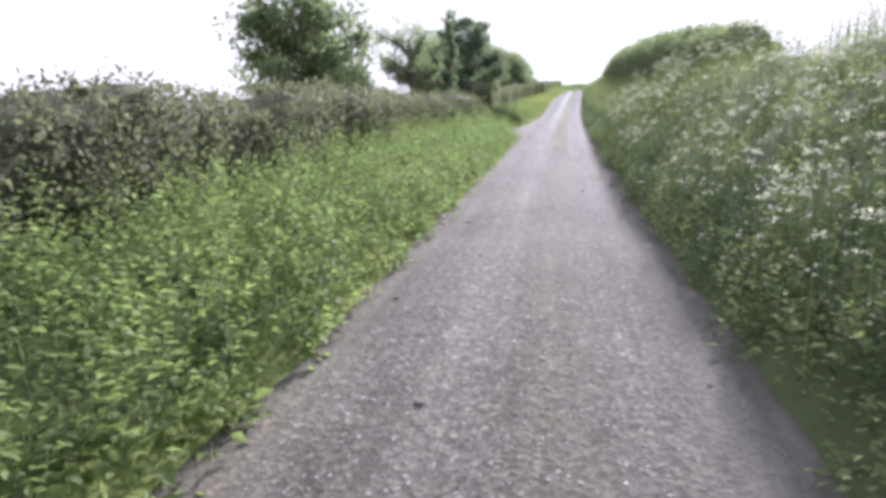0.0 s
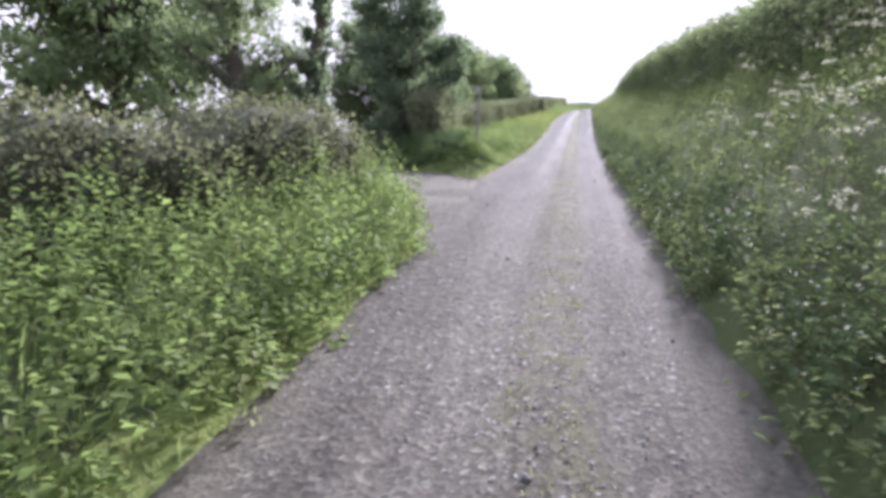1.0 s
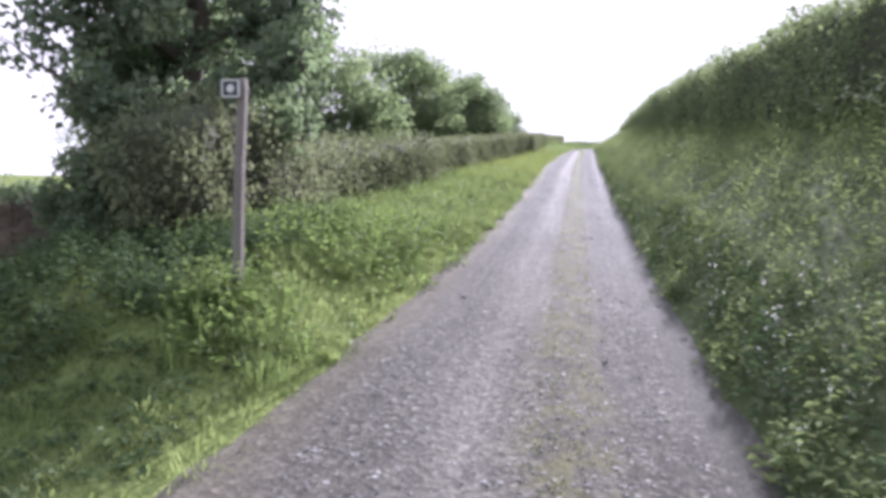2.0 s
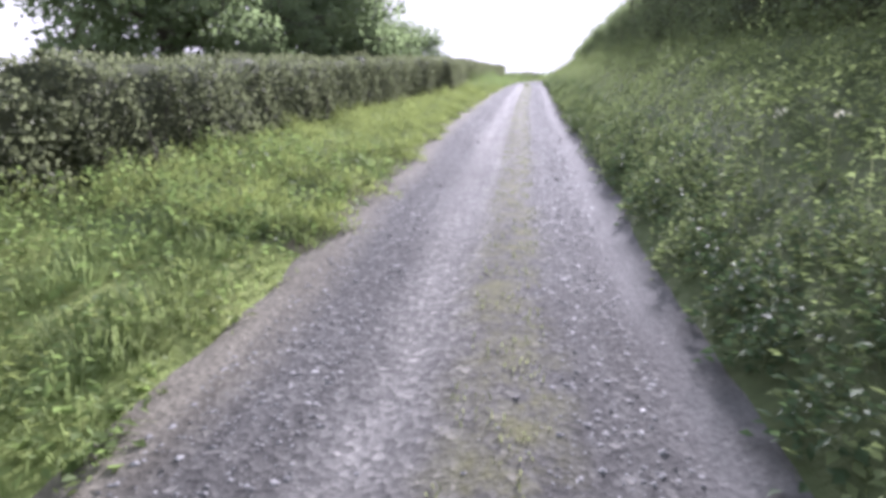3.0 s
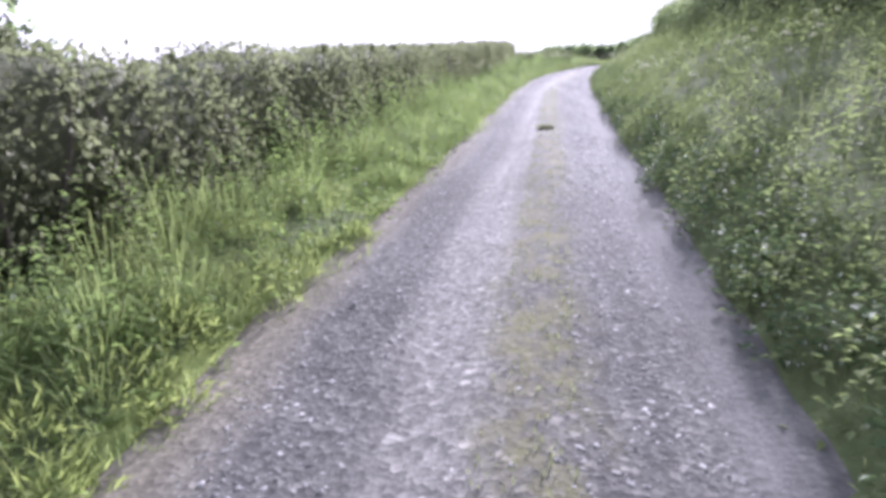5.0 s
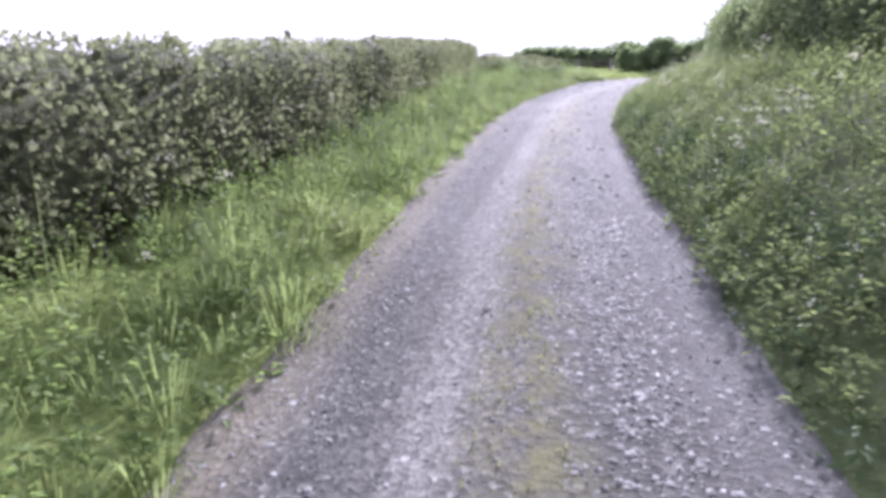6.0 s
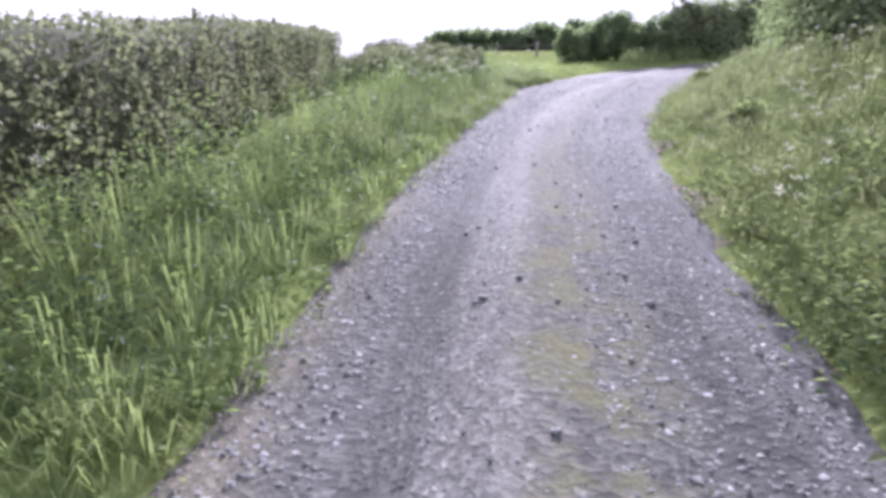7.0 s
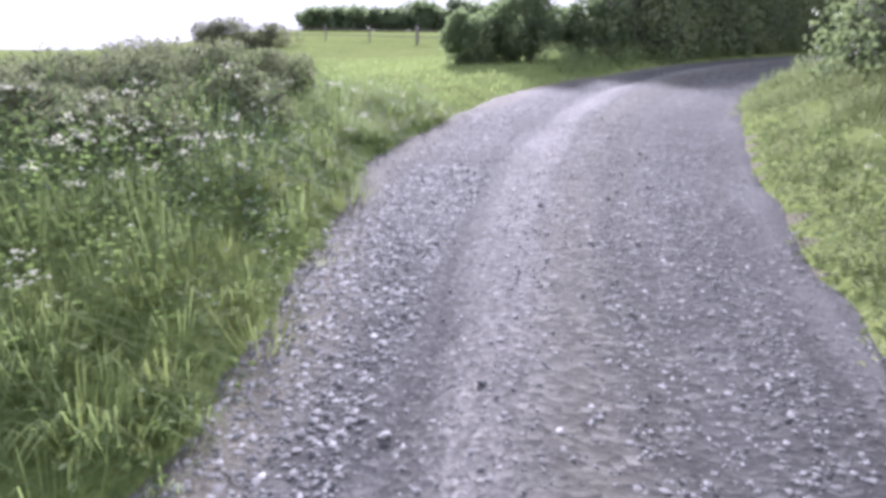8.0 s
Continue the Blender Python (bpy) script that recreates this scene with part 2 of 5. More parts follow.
    bmp.inputs["Strength"].default_value, bmp.inputs["Distance"].default_value = 0.8, 0.016
    l.new(mixed(n, l, 0.65, vor.outputs["Distance"], fine.outputs["Fac"]), bmp.inputs["Height"])
    l.new(bmp.outputs["Normal"], bsdf.inputs["Normal"])
    return m


ROAD = road_material("stony_lane", True)
TRACK = road_material("stony_track", False)


def ground_material():
    m, n, l, bsdf = shader("rough_pasture")
    tc = n.new("ShaderNodeTexCoord")
    a, b, c = noise_of(n, l, tc.outputs["Object"], 0.06, 4.0), noise_of(n, l, tc.outputs["Object"], 1.1, 5.0), noise_of(n, l, tc.outputs["Object"], 18.0, 4.0)
    r = ramp(n, [(0.30, (0.102, 0.120, 0.050)), (0.5, (0.168, 0.204, 0.072)), (0.72, (0.246, 0.264, 0.114))])
    l.new(mixed(n, l, 0.5, a.outputs["Color"], b.outputs["Color"]), r.inputs["Fac"])
    f = ramp(n, [(0.3, (0.6, 0.6, 0.6)), (0.7, (1.3, 1.3, 1.3))])
    l.new(c.outputs["Fac"], f.inputs["Fac"])
    l.new(mixed(n, l, 0.8, r.outputs["Color"], f.outputs["Color"], "MULTIPLY"), bsdf.inputs["Base Color"])
    bsdf.inputs["Roughness"].default_value = 1.0
    bsdf.inputs["Specular IOR Level"].default_value = 0.0
    bmp = n.new("ShaderNodeBump")
    bmp.inputs["Strength"].default_value, bmp.inputs["Distance"].default_value = 0.8, 0.08
    l.new(mixed(n, l, 0.5, b.outputs["Color"], c.outputs["Color"]), bmp.inputs["Height"])
    l.new(bmp.outputs["Normal"], bsdf.inputs["Normal"])
    return m


PASTURE = ground_material()
VERGE_SOIL = rough_material("verge_soil", [(0.3, (0.095, 0.100, 0.052)), (0.5, (0.125, 0.115, 0.075)), (0.7, (0.150, 0.125, 0.095))], 1.9, 0.45, 1.0, 6.0)
# greenish soil, darkened to put shade into the gaps between plants
DARKENED_SOIL = rough_material("darkened_soil", [(0.25, (0.048, 0.058, 0.029)), (0.55, (0.081, 0.100, 0.046)), (0.8, (0.130, 0.150, 0.069))], 1.6, 0.9, 1.0)

# ---- the lane's line and the lie of the land ----
ROAD_S = [-20 + 10 * i for i in range(22)]
BEND = [-0.01, -0.02, -0.03, -0.02, -0.03, -0.13, -0.01, -0.03, -0.01, -0.18, 0.08, 0.17, -0.09, -0.69, -1.61, -2.59, -3.1, -3.0, -2.54, -1.91, -1.21, -0.85]  # turn per 100 m of lane, in radians
RISE = [4.5, 4.29, 4.22, 5.09, 5.6, 5.62, 6.75, 8.07, 8.09, 8.08, 7.64, 6.53, 6.02, 6.14, 6.27, 5.82, 5.33, 4.17, 2.74, 1.64, 1.14, 0.92]  # slope in percent

STEP = 0.5
S = np.arange(-20, 188, STEP)
HEAD = np.cumsum(np.interp(S, ROAD_S, BEND) / 100 * STEP)
HEAD -= np.interp(0, S, HEAD)
CX, CY, CZ = np.cumsum(-np.sin(HEAD) * STEP), np.cumsum(np.cos(HEAD) * STEP), np.cumsum(np.interp(S, ROAD_S, RISE) / 100 * STEP)
for c_ in (CX, CY, CZ):
    c_ -= np.interp(0, S, c_)
rng = np.random.default_rng(7)


def smooth(v, a, b):
    t = np.clip((np.asarray(v, float) - a) / (b - a), 0, 1)
    return t * t * (3 - 2 * t)


def on_lane(s, d):
    """World x, y of a place s metres along the lane and d metres to the right of its line."""
    h = np.interp(s, S, HEAD)
    return np.interp(s, S, CX) + d * np.cos(h), np.interp(s, S, CY) + d * np.sin(h)


def lane_of(x, y):
    """The nearest s and d of places in the world."""
    x, y = np.ravel(x), np.ravel(y)
    s, d = np.empty(len(x)), np.empty(len(x))
    for i in range(0, len(x), 20000):
        a, b = x[i : i + 20000, None], y[i : i + 20000, None]
        j = ((a - CX) ** 2 + (b - CY) ** 2).argmin(1)
        ex, ey = a[:, 0] - CX[j], b[:, 0] - CY[j]
        s[i : i + 20000] = S[j] - ex * np.sin(HEAD[j]) + ey * np.cos(HEAD[j])
        d[i : i + 20000] = ex * np.cos(HEAD[j]) + ey * np.sin(HEAD[j])
    return s, d


def left_edge(s):
    return np.interp(s, [-20, 26, 28, 33, 38, 50, 60, 85, 93, 106, 115, 123, 128, 130.3, 131.8, 135, 140, 145, 185], [-1.68, -1.68, -2.0, -1.85, -1.68, -1.68, -1.8, -1.76, -1.5, -1.34, -1.28, -1.3, -1.5, -1.9, -2.34, -2.28, -2.5, -1.9, -1.8])


def right_edge(s):
    return np.interp(s, [-20, -1, 6, 13, 45, 55, 93, 105, 124, 129.5, 135, 185], [1.22, 1.22, 1.15, 1.1, 1.1, 1.2, 1.2, 1.45, 1.62, 2.05, 2.4, 2.5])


# the side track leaves to the left between the hedges: its near and its far edge
TRACK_NEAR = [(-1.3, 18.5), (-2.3, 22.6), (-4.0, 26.6), (-5.4, 28.4), (-8.0, 30.4), (-11.5, 32.8), (-17.5, 38.0), (-27.0, 45.5)]
TRACK_FAR = [(-1.6, 27.6), (-2.5, 28.4), (-3.0, 29.2), (-3.9, 29.9), (-5.2, 30.8), (-7.4, 34.6), (-14.5, 41.0), (-24.0, 49.0)]
TRACK_LINE = [((a_[0] + c_[0]) / 2, (a_[1] + c_[1]) / 2) for a_, c_ in zip(TRACK_NEAR, TRACK_FAR)]


def inside_track(x, y):
    """Whether places lie on the side track."""
    ring = TRACK_NEAR + TRACK_FAR[::-1]
    x, y = np.asarray(x, float), np.asarray(y, float)
    odd = np.zeros(np.shape(x), bool)
    for (ax, ay), (bx, by) in zip(ring, ring[1:] + ring[:1]):
        cross = (ay > y) != (by > y)
        odd ^= cross & (x < (bx - ax) * (y - ay) / (by - ay + 1e-12) + ax)
    return odd


def track_distance(x, y):
    best = np.full(np.shape(x), 1e9)
    for (ax, ay), (bx, by) in zip(TRACK_LINE, TRACK_LINE[1:]):
        t = np.clip(((x - ax) * (bx - ax) + (y - ay) * (by - ay)) / ((bx - ax) ** 2 + (by - ay) ** 2), 0, 1)
        best = np.minimum(best, np.hypot(x - ax - t * (bx - ax), y - ay - t * (by - ay)))
    return best


def bank_height(s):
    return np.interp(s, [-20, 14, 30, 45, 95, 107, 119, 129, 140, 185], [1.22, 1.22, 1.12, 1.0, 1.0, 0.92, 0.8, 0.72, 0.62, 0.3])


def height(x, y, s=None, d=None):
    """The ground's height."""
    x, y = np.asarray(x, float), np.asarray(y, float)
    if s is None:
        s, d = lane_of(x, y)
        s, d = s.reshape(x.shape), d.reshape(x.shape)
    base = np.interp(s, S, CZ)
    left, right = left_edge(s) - d, d - right_edge(s)
    bank = np.interp(right, [0, 0.3, 1.2, 2.4, 3.4, 5, 30], [0, 0.16, 0.75, 1.5, 1.95, 2.05, 2.3]) * bank_height(s)
    flat = smooth(track_distance(x, y), 1.5, 2.6)
    verge = np.interp(left, [0, 0.5, 1.6, 3], [0, 0.10, 0.18, 0.2]) * flat
    verge = verge + 0.34 * smooth(left, 0.15, 1.2) * smooth(y, 29.9, 31.6) * (1 - smooth(y, 35, 39)) * (1 - smooth(left, 3.2, 5.5)) * flat * (x < 0)
    drop = (-0.15 * np.clip(left - 4.5, 0, 20) - 0.26 * np.clip(left - 24.5, 0, 60)) * (1 - smooth(y, 115, 175) * (1 - smooth(-x, 25, 70)))
    far = np.hypot(x, y - 60)
    ridge = smooth(far, 220, 700) * (-6.0 + 3.0 * np.sin(x * 0.004 + 1.0)) * (1 - smooth(y, 145, 295))
    rough = 0.03 * np.sin(x * 1.7 + y * 0.6) * np.sin(y * 1.3 - x * 0.4) * smooth(np.maximum(left, right), 0.2, 1.5)
    lump = np.sin(x * 3.1 + 1.5 * np.sin(y * 0.9)) * np.sin(y * 2.3 + 1.1 * np.sin(x * 1.3)) + 0.6 * np.sin(x * 5.3 + y * 1.1) * np.sin(y * 4.1 - x * 0.7)
    rough = rough + lump * (0.11 * smooth(right, 0.3, 1.1) * (1 - smooth(right, 3.6, 5)) + 0.06 * smooth(left, 0.15, 0.6) * (1 - smooth(left, 3, 5)) * flat)
    sunk = -0.07 * (1 - smooth(np.maximum(left, right), 0.0, 0.3)) - 0.09 * (inside_track(x, y) & (left > 0))
    lie = smooth(x / np.maximum(y - 120, 20), -0.2, -0.04)
    rise = (0.026 * lie - 0.004 * (1 - lie)) * np.clip(y - 155, 0, 260) * smooth(y, 145, 180)
    lie_of_land = base + rise + bank + verge + drop + ridge + rough + sunk
    hill = smooth(-x, 110, 380) * (1 - smooth(y, 220, 420))  # the far side of the valley
    return lie_of_land * (1 - hill) + (1.8 + 1.2 * np.sin(y * 0.011 + 0.6)) * hill


# ---- builders ----
def mesh_of(name, verts, faces, material, uv=None, soft=False):
    """A mesh from arrays; all faces have the same number of corners."""
    verts, faces = np.asarray(verts, np.float32), np.asarray(faces, np.int32)
    me = bpy.data.meshes.new(name)
    n, k = faces.shape
    me.vertices.add(len(verts))
    me.vertices.foreach_set("co", verts.ravel())
    me.loops.add(n * k)
    me.loops.foreach_set("vertex_index", faces.ravel())
    me.polygons.add(n)
    me.polygons.foreach_set("loop_start", np.arange(0, n * k, k, dtype=np.int32))
    me.update(calc_edges=True)
    if uv is not None:
        lay = me.uv_layers.new(name="lane")
        lay.data.foreach_set("uv", np.asarray(uv, np.float32)[faces.ravel()].ravel())
    if soft:
        me.polygons.foreach_set("use_smooth", np.ones(n, bool))
    me.materials.append(material)
    return me


def thing(name, label, category, place=(0, 0, 0), group=""):
    ob = new(name)
    ob.location = place
    ob.empty_display_size = 0.2
    return tagged(ob, label, category, group)


def part(name, mesh, parent, label=""):
    ob = new(name, mesh)
    ob.parent = parent
    ob.matrix_parent_inverse = Matrix.Translation(-Vector(parent.location))
    if label:
        tagged(ob, label)
    return ob


def unit(v):
    return v / (np.linalg.norm(v, axis=-1, keepdims=True) + 1e-9)


def leaves(at, axis, up, length, width, fold=0.25):
    """Pointed leaves folded along the midrib: arrays of verts and triangles."""
    n = len(at)
    axis = unit(axis)
    side = unit(np.cross(axis, up))
    nor = np.cross(side, axis)
    L, Wd = np.broadcast_to(length, n)[:, None], np.broadcast_to(width, n)[:, None]
    mid = at + axis * L * 0.45
    v = np.stack([at, mid - side * Wd / 2 + nor * Wd * fold, at + axis * L, mid + side * Wd / 2 + nor * Wd * fold], 1).reshape(-1, 3)
    i = np.arange(n)[:, None] * 4
    return v, np.concatenate([i + [0, 1, 2], i + [0, 2, 3]], 1).reshape(-1, 3)


def blades(at, tall, lean, width):
    """Bent grass blades of three triangles."""
    n = len(at)
    a = rng.uniform(0, 2 * np.pi, n)
    out = np.stack([np.cos(a), np.sin(a), 0 * a], 1)
    side = np.stack([-np.sin(a), np.cos(a), 0 * a], 1) * (np.broadcast_to(width, n) / 2)[:, None]
    T, Ln = np.broadcast_to(tall, n)[:, None], np.broadcast_to(lean, n)[:, None]
    up = np.array([0, 0, 1.0])
    mid, tip = at + up * T * 0.6 + out * T * Ln * 0.3, at + up * T * (1 - 0.3 * Ln) + out * T * Ln
    v = np.stack([at - side, at + side, mid + side * 0.8, mid - side * 0.8, tip], 1).reshape(-1, 3)
    i = np.arange(n)[:, None] * 5
    return v, np.concatenate([i + [0, 1, 2], i + [0, 2, 3], i + [3, 2, 4]], 1).reshape(-1, 3)


def tufts(x, y, tall, wide, per, width):
    """Tussocks: blades fanning out from each root."""
    n = len(x)
    k = np.repeat(np.arange(n), per)
    a, r = rng.uniform(0, 2 * np.pi, n * per), np.sqrt(rng.uniform(0, 1, n * per))
    px, py = x[k] + np.cos(a) * r * wide[k] * 0.5, y[k] + np.sin(a) * r * wide[k] * 0.5
    pz = height(px, py)
    T = tall[k] * rng.uniform(0.55, 1.2, n * per) * (1.1 - 0.35 * r)
    out = np.stack([np.cos(a), np.sin(a), 0 * a], 1)
    side = np.stack([-np.sin(a), np.cos(a), 0 * a], 1) * (width * rng.uniform(0.7, 1.3, n * per) / 2)[:, None]
    at, up = np.stack([px, py, pz - 0.01], 1), np.array([0, 0, 1.0])
    bend = (0.2 + 0.9 * r * rng.uniform(0.4, 1.3, n * per))[:, None]
    T = T[:, None]
    mid, tip = at + up * T * 0.72 + out * T * bend * 0.45, at + up * T * (1.0 - 0.55 * bend) + out * T * bend * 1.15
    v = np.stack([at - side, at + side, mid + side * 0.8, mid - side * 0.8, tip], 1).reshape(-1, 3)
    i = np.arange(n * per)[:, None] * 5
    return v, np.concatenate([i + [0, 1, 2], i + [0, 2, 3], i + [3, 2, 4]], 1).reshape(-1, 3)


def join(pieces):
    vs, fs, k = [], [], 0
    for v, f in pieces:
        vs.append(v)
        fs.append(f + k)
        k += len(v)
    return np.concatenate(vs), np.concatenate(fs)


def tube(line, radii, sides=7):
    """A tapering tube of quads along points."""
    line = np.asarray(line, float)
    t = unit(np.gradient(line, axis=0))
    a = unit(np.cross(t, np.where(np.abs(t[:, 2:]) > 0.9, [[1.0, 0, 0]], [[0, 0, 1.0]])))
    b = np.cross(t, a)
    g = np.linspace(0, 2 * np.pi, sides, endpoint=False)
    ring = line[:, None] + np.asarray(radii, float)[:, None, None] * (a[:, None] * np.cos(g)[:, None] + b[:, None] * np.sin(g)[:, None])
    m = len(line)
    i, j = np.meshgrid(np.arange(m - 1), np.arange(sides), indexing="ij")
    q = np.stack([i * sides + j, i * sides + (j + 1) % sides, (i + 1) * sides + (j + 1) % sides, (i + 1) * sides + j], -1).reshape(-1, 4)
    return ring.reshape(-1, 3), q


def scatter(s0, s1, d0, d1, per_m2):
    n = int((s1 - s0) * abs(d1 - d0) * per_m2)
    return rng.uniform(s0, s1, n), rng.uniform(min(d0, d1), max(d0, d1), n)


def clumpy(x, y, size):
    """Uneven growth, 0 to 1."""
    k = 1 / size
    return 0.5 + 0.25 * (np.sin(x * k * 2.1 + 1.3 * np.sin(y * k * 1.1)) + np.sin(y * k * 2.7 + 1.7 * np.sin(x * k * 1.6 + 2)))


def plants(x, y, z, tall, per, leaf_len, leaf_wid, spread=0.16):
    """Leafy stalks: whorls of leaves up a stem, larger below."""
    n = len(x)
    idx = np.repeat(np.arange(n), per)
    f = np.tile((np.arange(per) + 0.5) / per, n) ** 0.8
    a = rng.uniform(0, 2 * np.pi, len(idx))
    lean = rng.normal(0, 0.12, (n, 2))[idx]
    t = tall[idx]
    out = np.stack([np.cos(a), np.sin(a), 0 * a], 1)
    sway = np.concatenate([lean * (f * t)[:, None], np.zeros((len(idx), 1))], 1)
    at = np.stack([x[idx], y[idx], z[idx] + t * f], 1) + sway + out * (spread * rng.uniform(0.05, 0.8, len(idx)) * (1.15 - f))[:, None]
    axis = out + np.stack([0 * a, 0 * a, rng.uniform(-0.5, 0.6, len(a))], 1)
    up = np.stack([rng.normal(0, 0.35, len(a)), rng.normal(0, 0.35, len(a)), np.ones(len(a))], 1)
    k = rng.uniform(0.7, 1.25, len(a)) * (1.2 - 0.5 * f)
    return leaves(at, axis, up, leaf_len * k, leaf_wid * k)


def umbels(x, y, z, tall, size):
    """Cow parsley heads: a stalk each, and a flat spray of small white florets."""
    n, k = len(x), 11
    stalk = blades(np.stack([x, y, z], 1), tall, 0.02, 0.012)
    top = np.stack([x, y, z + tall], 1)
    idx = np.repeat(np.arange(n), k)
    a, r = rng.uniform(0, 2 * np.pi, n * k), np.sqrt(rng.uniform(0, 1, n * k))
    s = size[idx]
    c = top[idx] + np.stack([np.cos(a) * r * s, np.sin(a) * r * s, rng.normal(0, 0.01, n * k) - 0.55 * s * r * r], 1)
    ax = np.stack([np.cos(a * 3), np.sin(a * 3), rng.normal(0, 0.3, n * k)], 1)
    heads = leaves(c, ax, np.tile([0.0, 0, 1], (n * k, 1)) + rng.normal(0, 0.3, (n * k, 3)), s * 0.55, s * 0.5)
    return stalk, heads


# ---- ground, lane and track ----
def spaced(a, b, fine, grow_to_low, grow_to_high):
    mid = list(np.arange(a, b + 1e-6, fine))
    low, high, st = [], [], fine
    v = a
    while v > grow_to_low:
        st *= 1.22
        v -= st
        low.append(v)
    v, st = b, fine
    while v < grow_to_high:
        st *= 1.22
        v += st
        high.append(v)
    return np.array(low[::-1] + mid + high)


gx, gy = spaced(-9, 15, 0.34, -3000, 3000), spaced(-12, 172, 0.5, -3000, 3500)
X, Y = np.meshgrid(gx, gy, indexing="ij")
Z = height(X.ravel(), Y.ravel())
i, j = np.meshgrid(np.arange(len(gx) - 1), np.arange(len(gy) - 1), indexing="ij")
k = len(gy)
quads = np.stack([i * k + j, (i + 1) * k + j, (i + 1) * k + j + 1, i * k + j + 1], -1).reshape(-1, 4)
ground = new("ground", mesh_of("ground", np.stack([X.ravel(), Y.ravel(), Z], 1), quads, PASTURE, soft=True))
ms, md = lane_of((X[:-1, :-1] + X[1:, 1:]).ravel() / 2, (Y[:-1, :-1] + Y[1:, 1:]).ravel() / 2)
# ground under bank and verge plants that takes the darkened soil
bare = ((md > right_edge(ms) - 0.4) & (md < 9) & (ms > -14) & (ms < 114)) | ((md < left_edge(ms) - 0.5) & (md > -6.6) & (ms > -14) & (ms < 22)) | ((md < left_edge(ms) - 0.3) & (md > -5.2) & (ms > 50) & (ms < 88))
ground.data.materials.append(DARKENED_SOIL)
worn = (md < left_edge(ms) + 0.1) & (md > left_edge(ms) - 0.38) & (ms > 50) & (ms < 81)
worn |= (md > right_edge(ms) - 0.4) & (md < right_edge(ms) + 0.05 + 0.15 * np.sin(ms * 1.7)) & (ms > 116) & (ms < 136)
ground.data.materials.append(VERGE_SOIL)
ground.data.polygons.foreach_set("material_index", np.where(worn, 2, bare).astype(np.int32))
tagged(ground, "rough green pasture and earth banks beside the lane", "ground", kind="structure")


def lane_height(s, d):
    """Ruts, crown and edges of the lane's surface."""
    rut = -0.035 * np.exp(-(((d + 0.6) / 0.28) ** 2)) - 0.03 * np.exp(-(((d - 0.85) / 0.25) ** 2))
    crown = 0.03 * np.exp(-(((d + 0.05) / 0.3) ** 2))
    x, y = on_lane(s, d)
    wav = 0.012 * np.sin(s * 1.3 + d * 2.0) * np.sin(s * 0.47 - d * 3.0)
    return np.interp(s, S, CZ) + rut + crown + wav


ls = np.arange(-14, 186, 0.2)
ws = np.linspace(0, 1, 27)
LS, LW = np.meshgrid(ls, ws, indexing="ij")
wob = 0.10 * np.sin(LS * 1.9) * np.sin(LS * 0.73 + 1) + 0.05 * np.sin(LS * 5.1 + 2)
LD = (left_edge(LS) - 0.42 + wob) * (1 - LW) + (right_edge(LS) + 0.32 - wob) * LW
mouth = smooth(LS, 15, 19) * (1 - smooth(LS, 26.5, 28.5))
LV = np.where(LD < 0, LD * (1.68 - 0.35 * mouth) / -left_edge(LS), LD * 1.12 / right_edge(LS))
LV = LV - 0.3 * smooth(LS, 102, 116) * (1 - smooth(np.abs(LV), 0.8, 1.5))
lx, ly = on_lane(LS.ravel(), LD.ravel())
drop_edge = 0.07 * (smooth(LW, 0.0, 0.08) * smooth(1 - LW, 0.0, 0.08) - 1)
lz = lane_height(LS.ravel(), LD.ravel()) + drop_edge.ravel()
i, j = np.meshgrid(np.arange(len(ls) - 1), np.arange(len(ws) - 1), indexing="ij")
k = len(ws)
quads = np.stack([i * k + j, i * k + j + 1, (i + 1) * k + j + 1, (i + 1) * k + j], -1).reshape(-1, 4)
road = new("road", mesh_of("road", np.stack([lx, ly, lz], 1), quads, ROAD, np.stack([LS.ravel(), LV.ravel()], 1), True))
tagged(road, "grey stony lane with pale wheel tracks and a mossy crown", "road", kind="structure")

tn, tf = np.array(TRACK_NEAR), np.array(TRACK_FAR)
tk = np.arange(0, 7.001, 0.06)
NX, NY, FX, FY = (np.interp(tk, range(8), c) for c in (tn[:, 0], tn[:, 1], tf[:, 0], tf[:, 1]))
for _ in range(10):
    for c_ in (NX, NY, FX, FY):
        c_[1:-1] = (c_[:-2] + c_[1:-1] * 2 + c_[2:]) / 4
tw = np.linspace(-0.06, 1.06, 17)
VX, VY = NX[:, None] * (1 - tw) + FX[:, None] * tw, NY[:, None] * (1 - tw) + FY[:, None] * tw
ts, td = lane_of(VX, VY)
VZ = height(VX.ravel(), VY.ravel())
VZ = np.where(np.tile(np.abs(tw - 0.5) < 0.5, len(tk)), np.interp(ts, S, CZ) - 0.15 * np.clip(left_edge(ts) - td - 4.5, 0, 20) - 0.26 * np.clip(left_edge(ts) - td - 24.5, 0, 60) - 0.02, VZ - 0.02)
i, j = np.meshgrid(np.arange(len(tk) - 1), np.arange(16), indexing="ij")
quads = np.stack([i * 17 + j, i * 17 + j + 1, (i + 1) * 17 + j + 1, (i + 1) * 17 + j], -1).reshape(-1, 4)
UVs = np.stack([VX.ravel(), VY.ravel()], 1)
track = new("side_track", mesh_of("side_track", np.stack([VX.ravel(), VY.ravel(), VZ], 1), quads, TRACK, UVs, True))
tagged(track, "bare stony side track leaving the lane by a tree", "track", kind="structure")


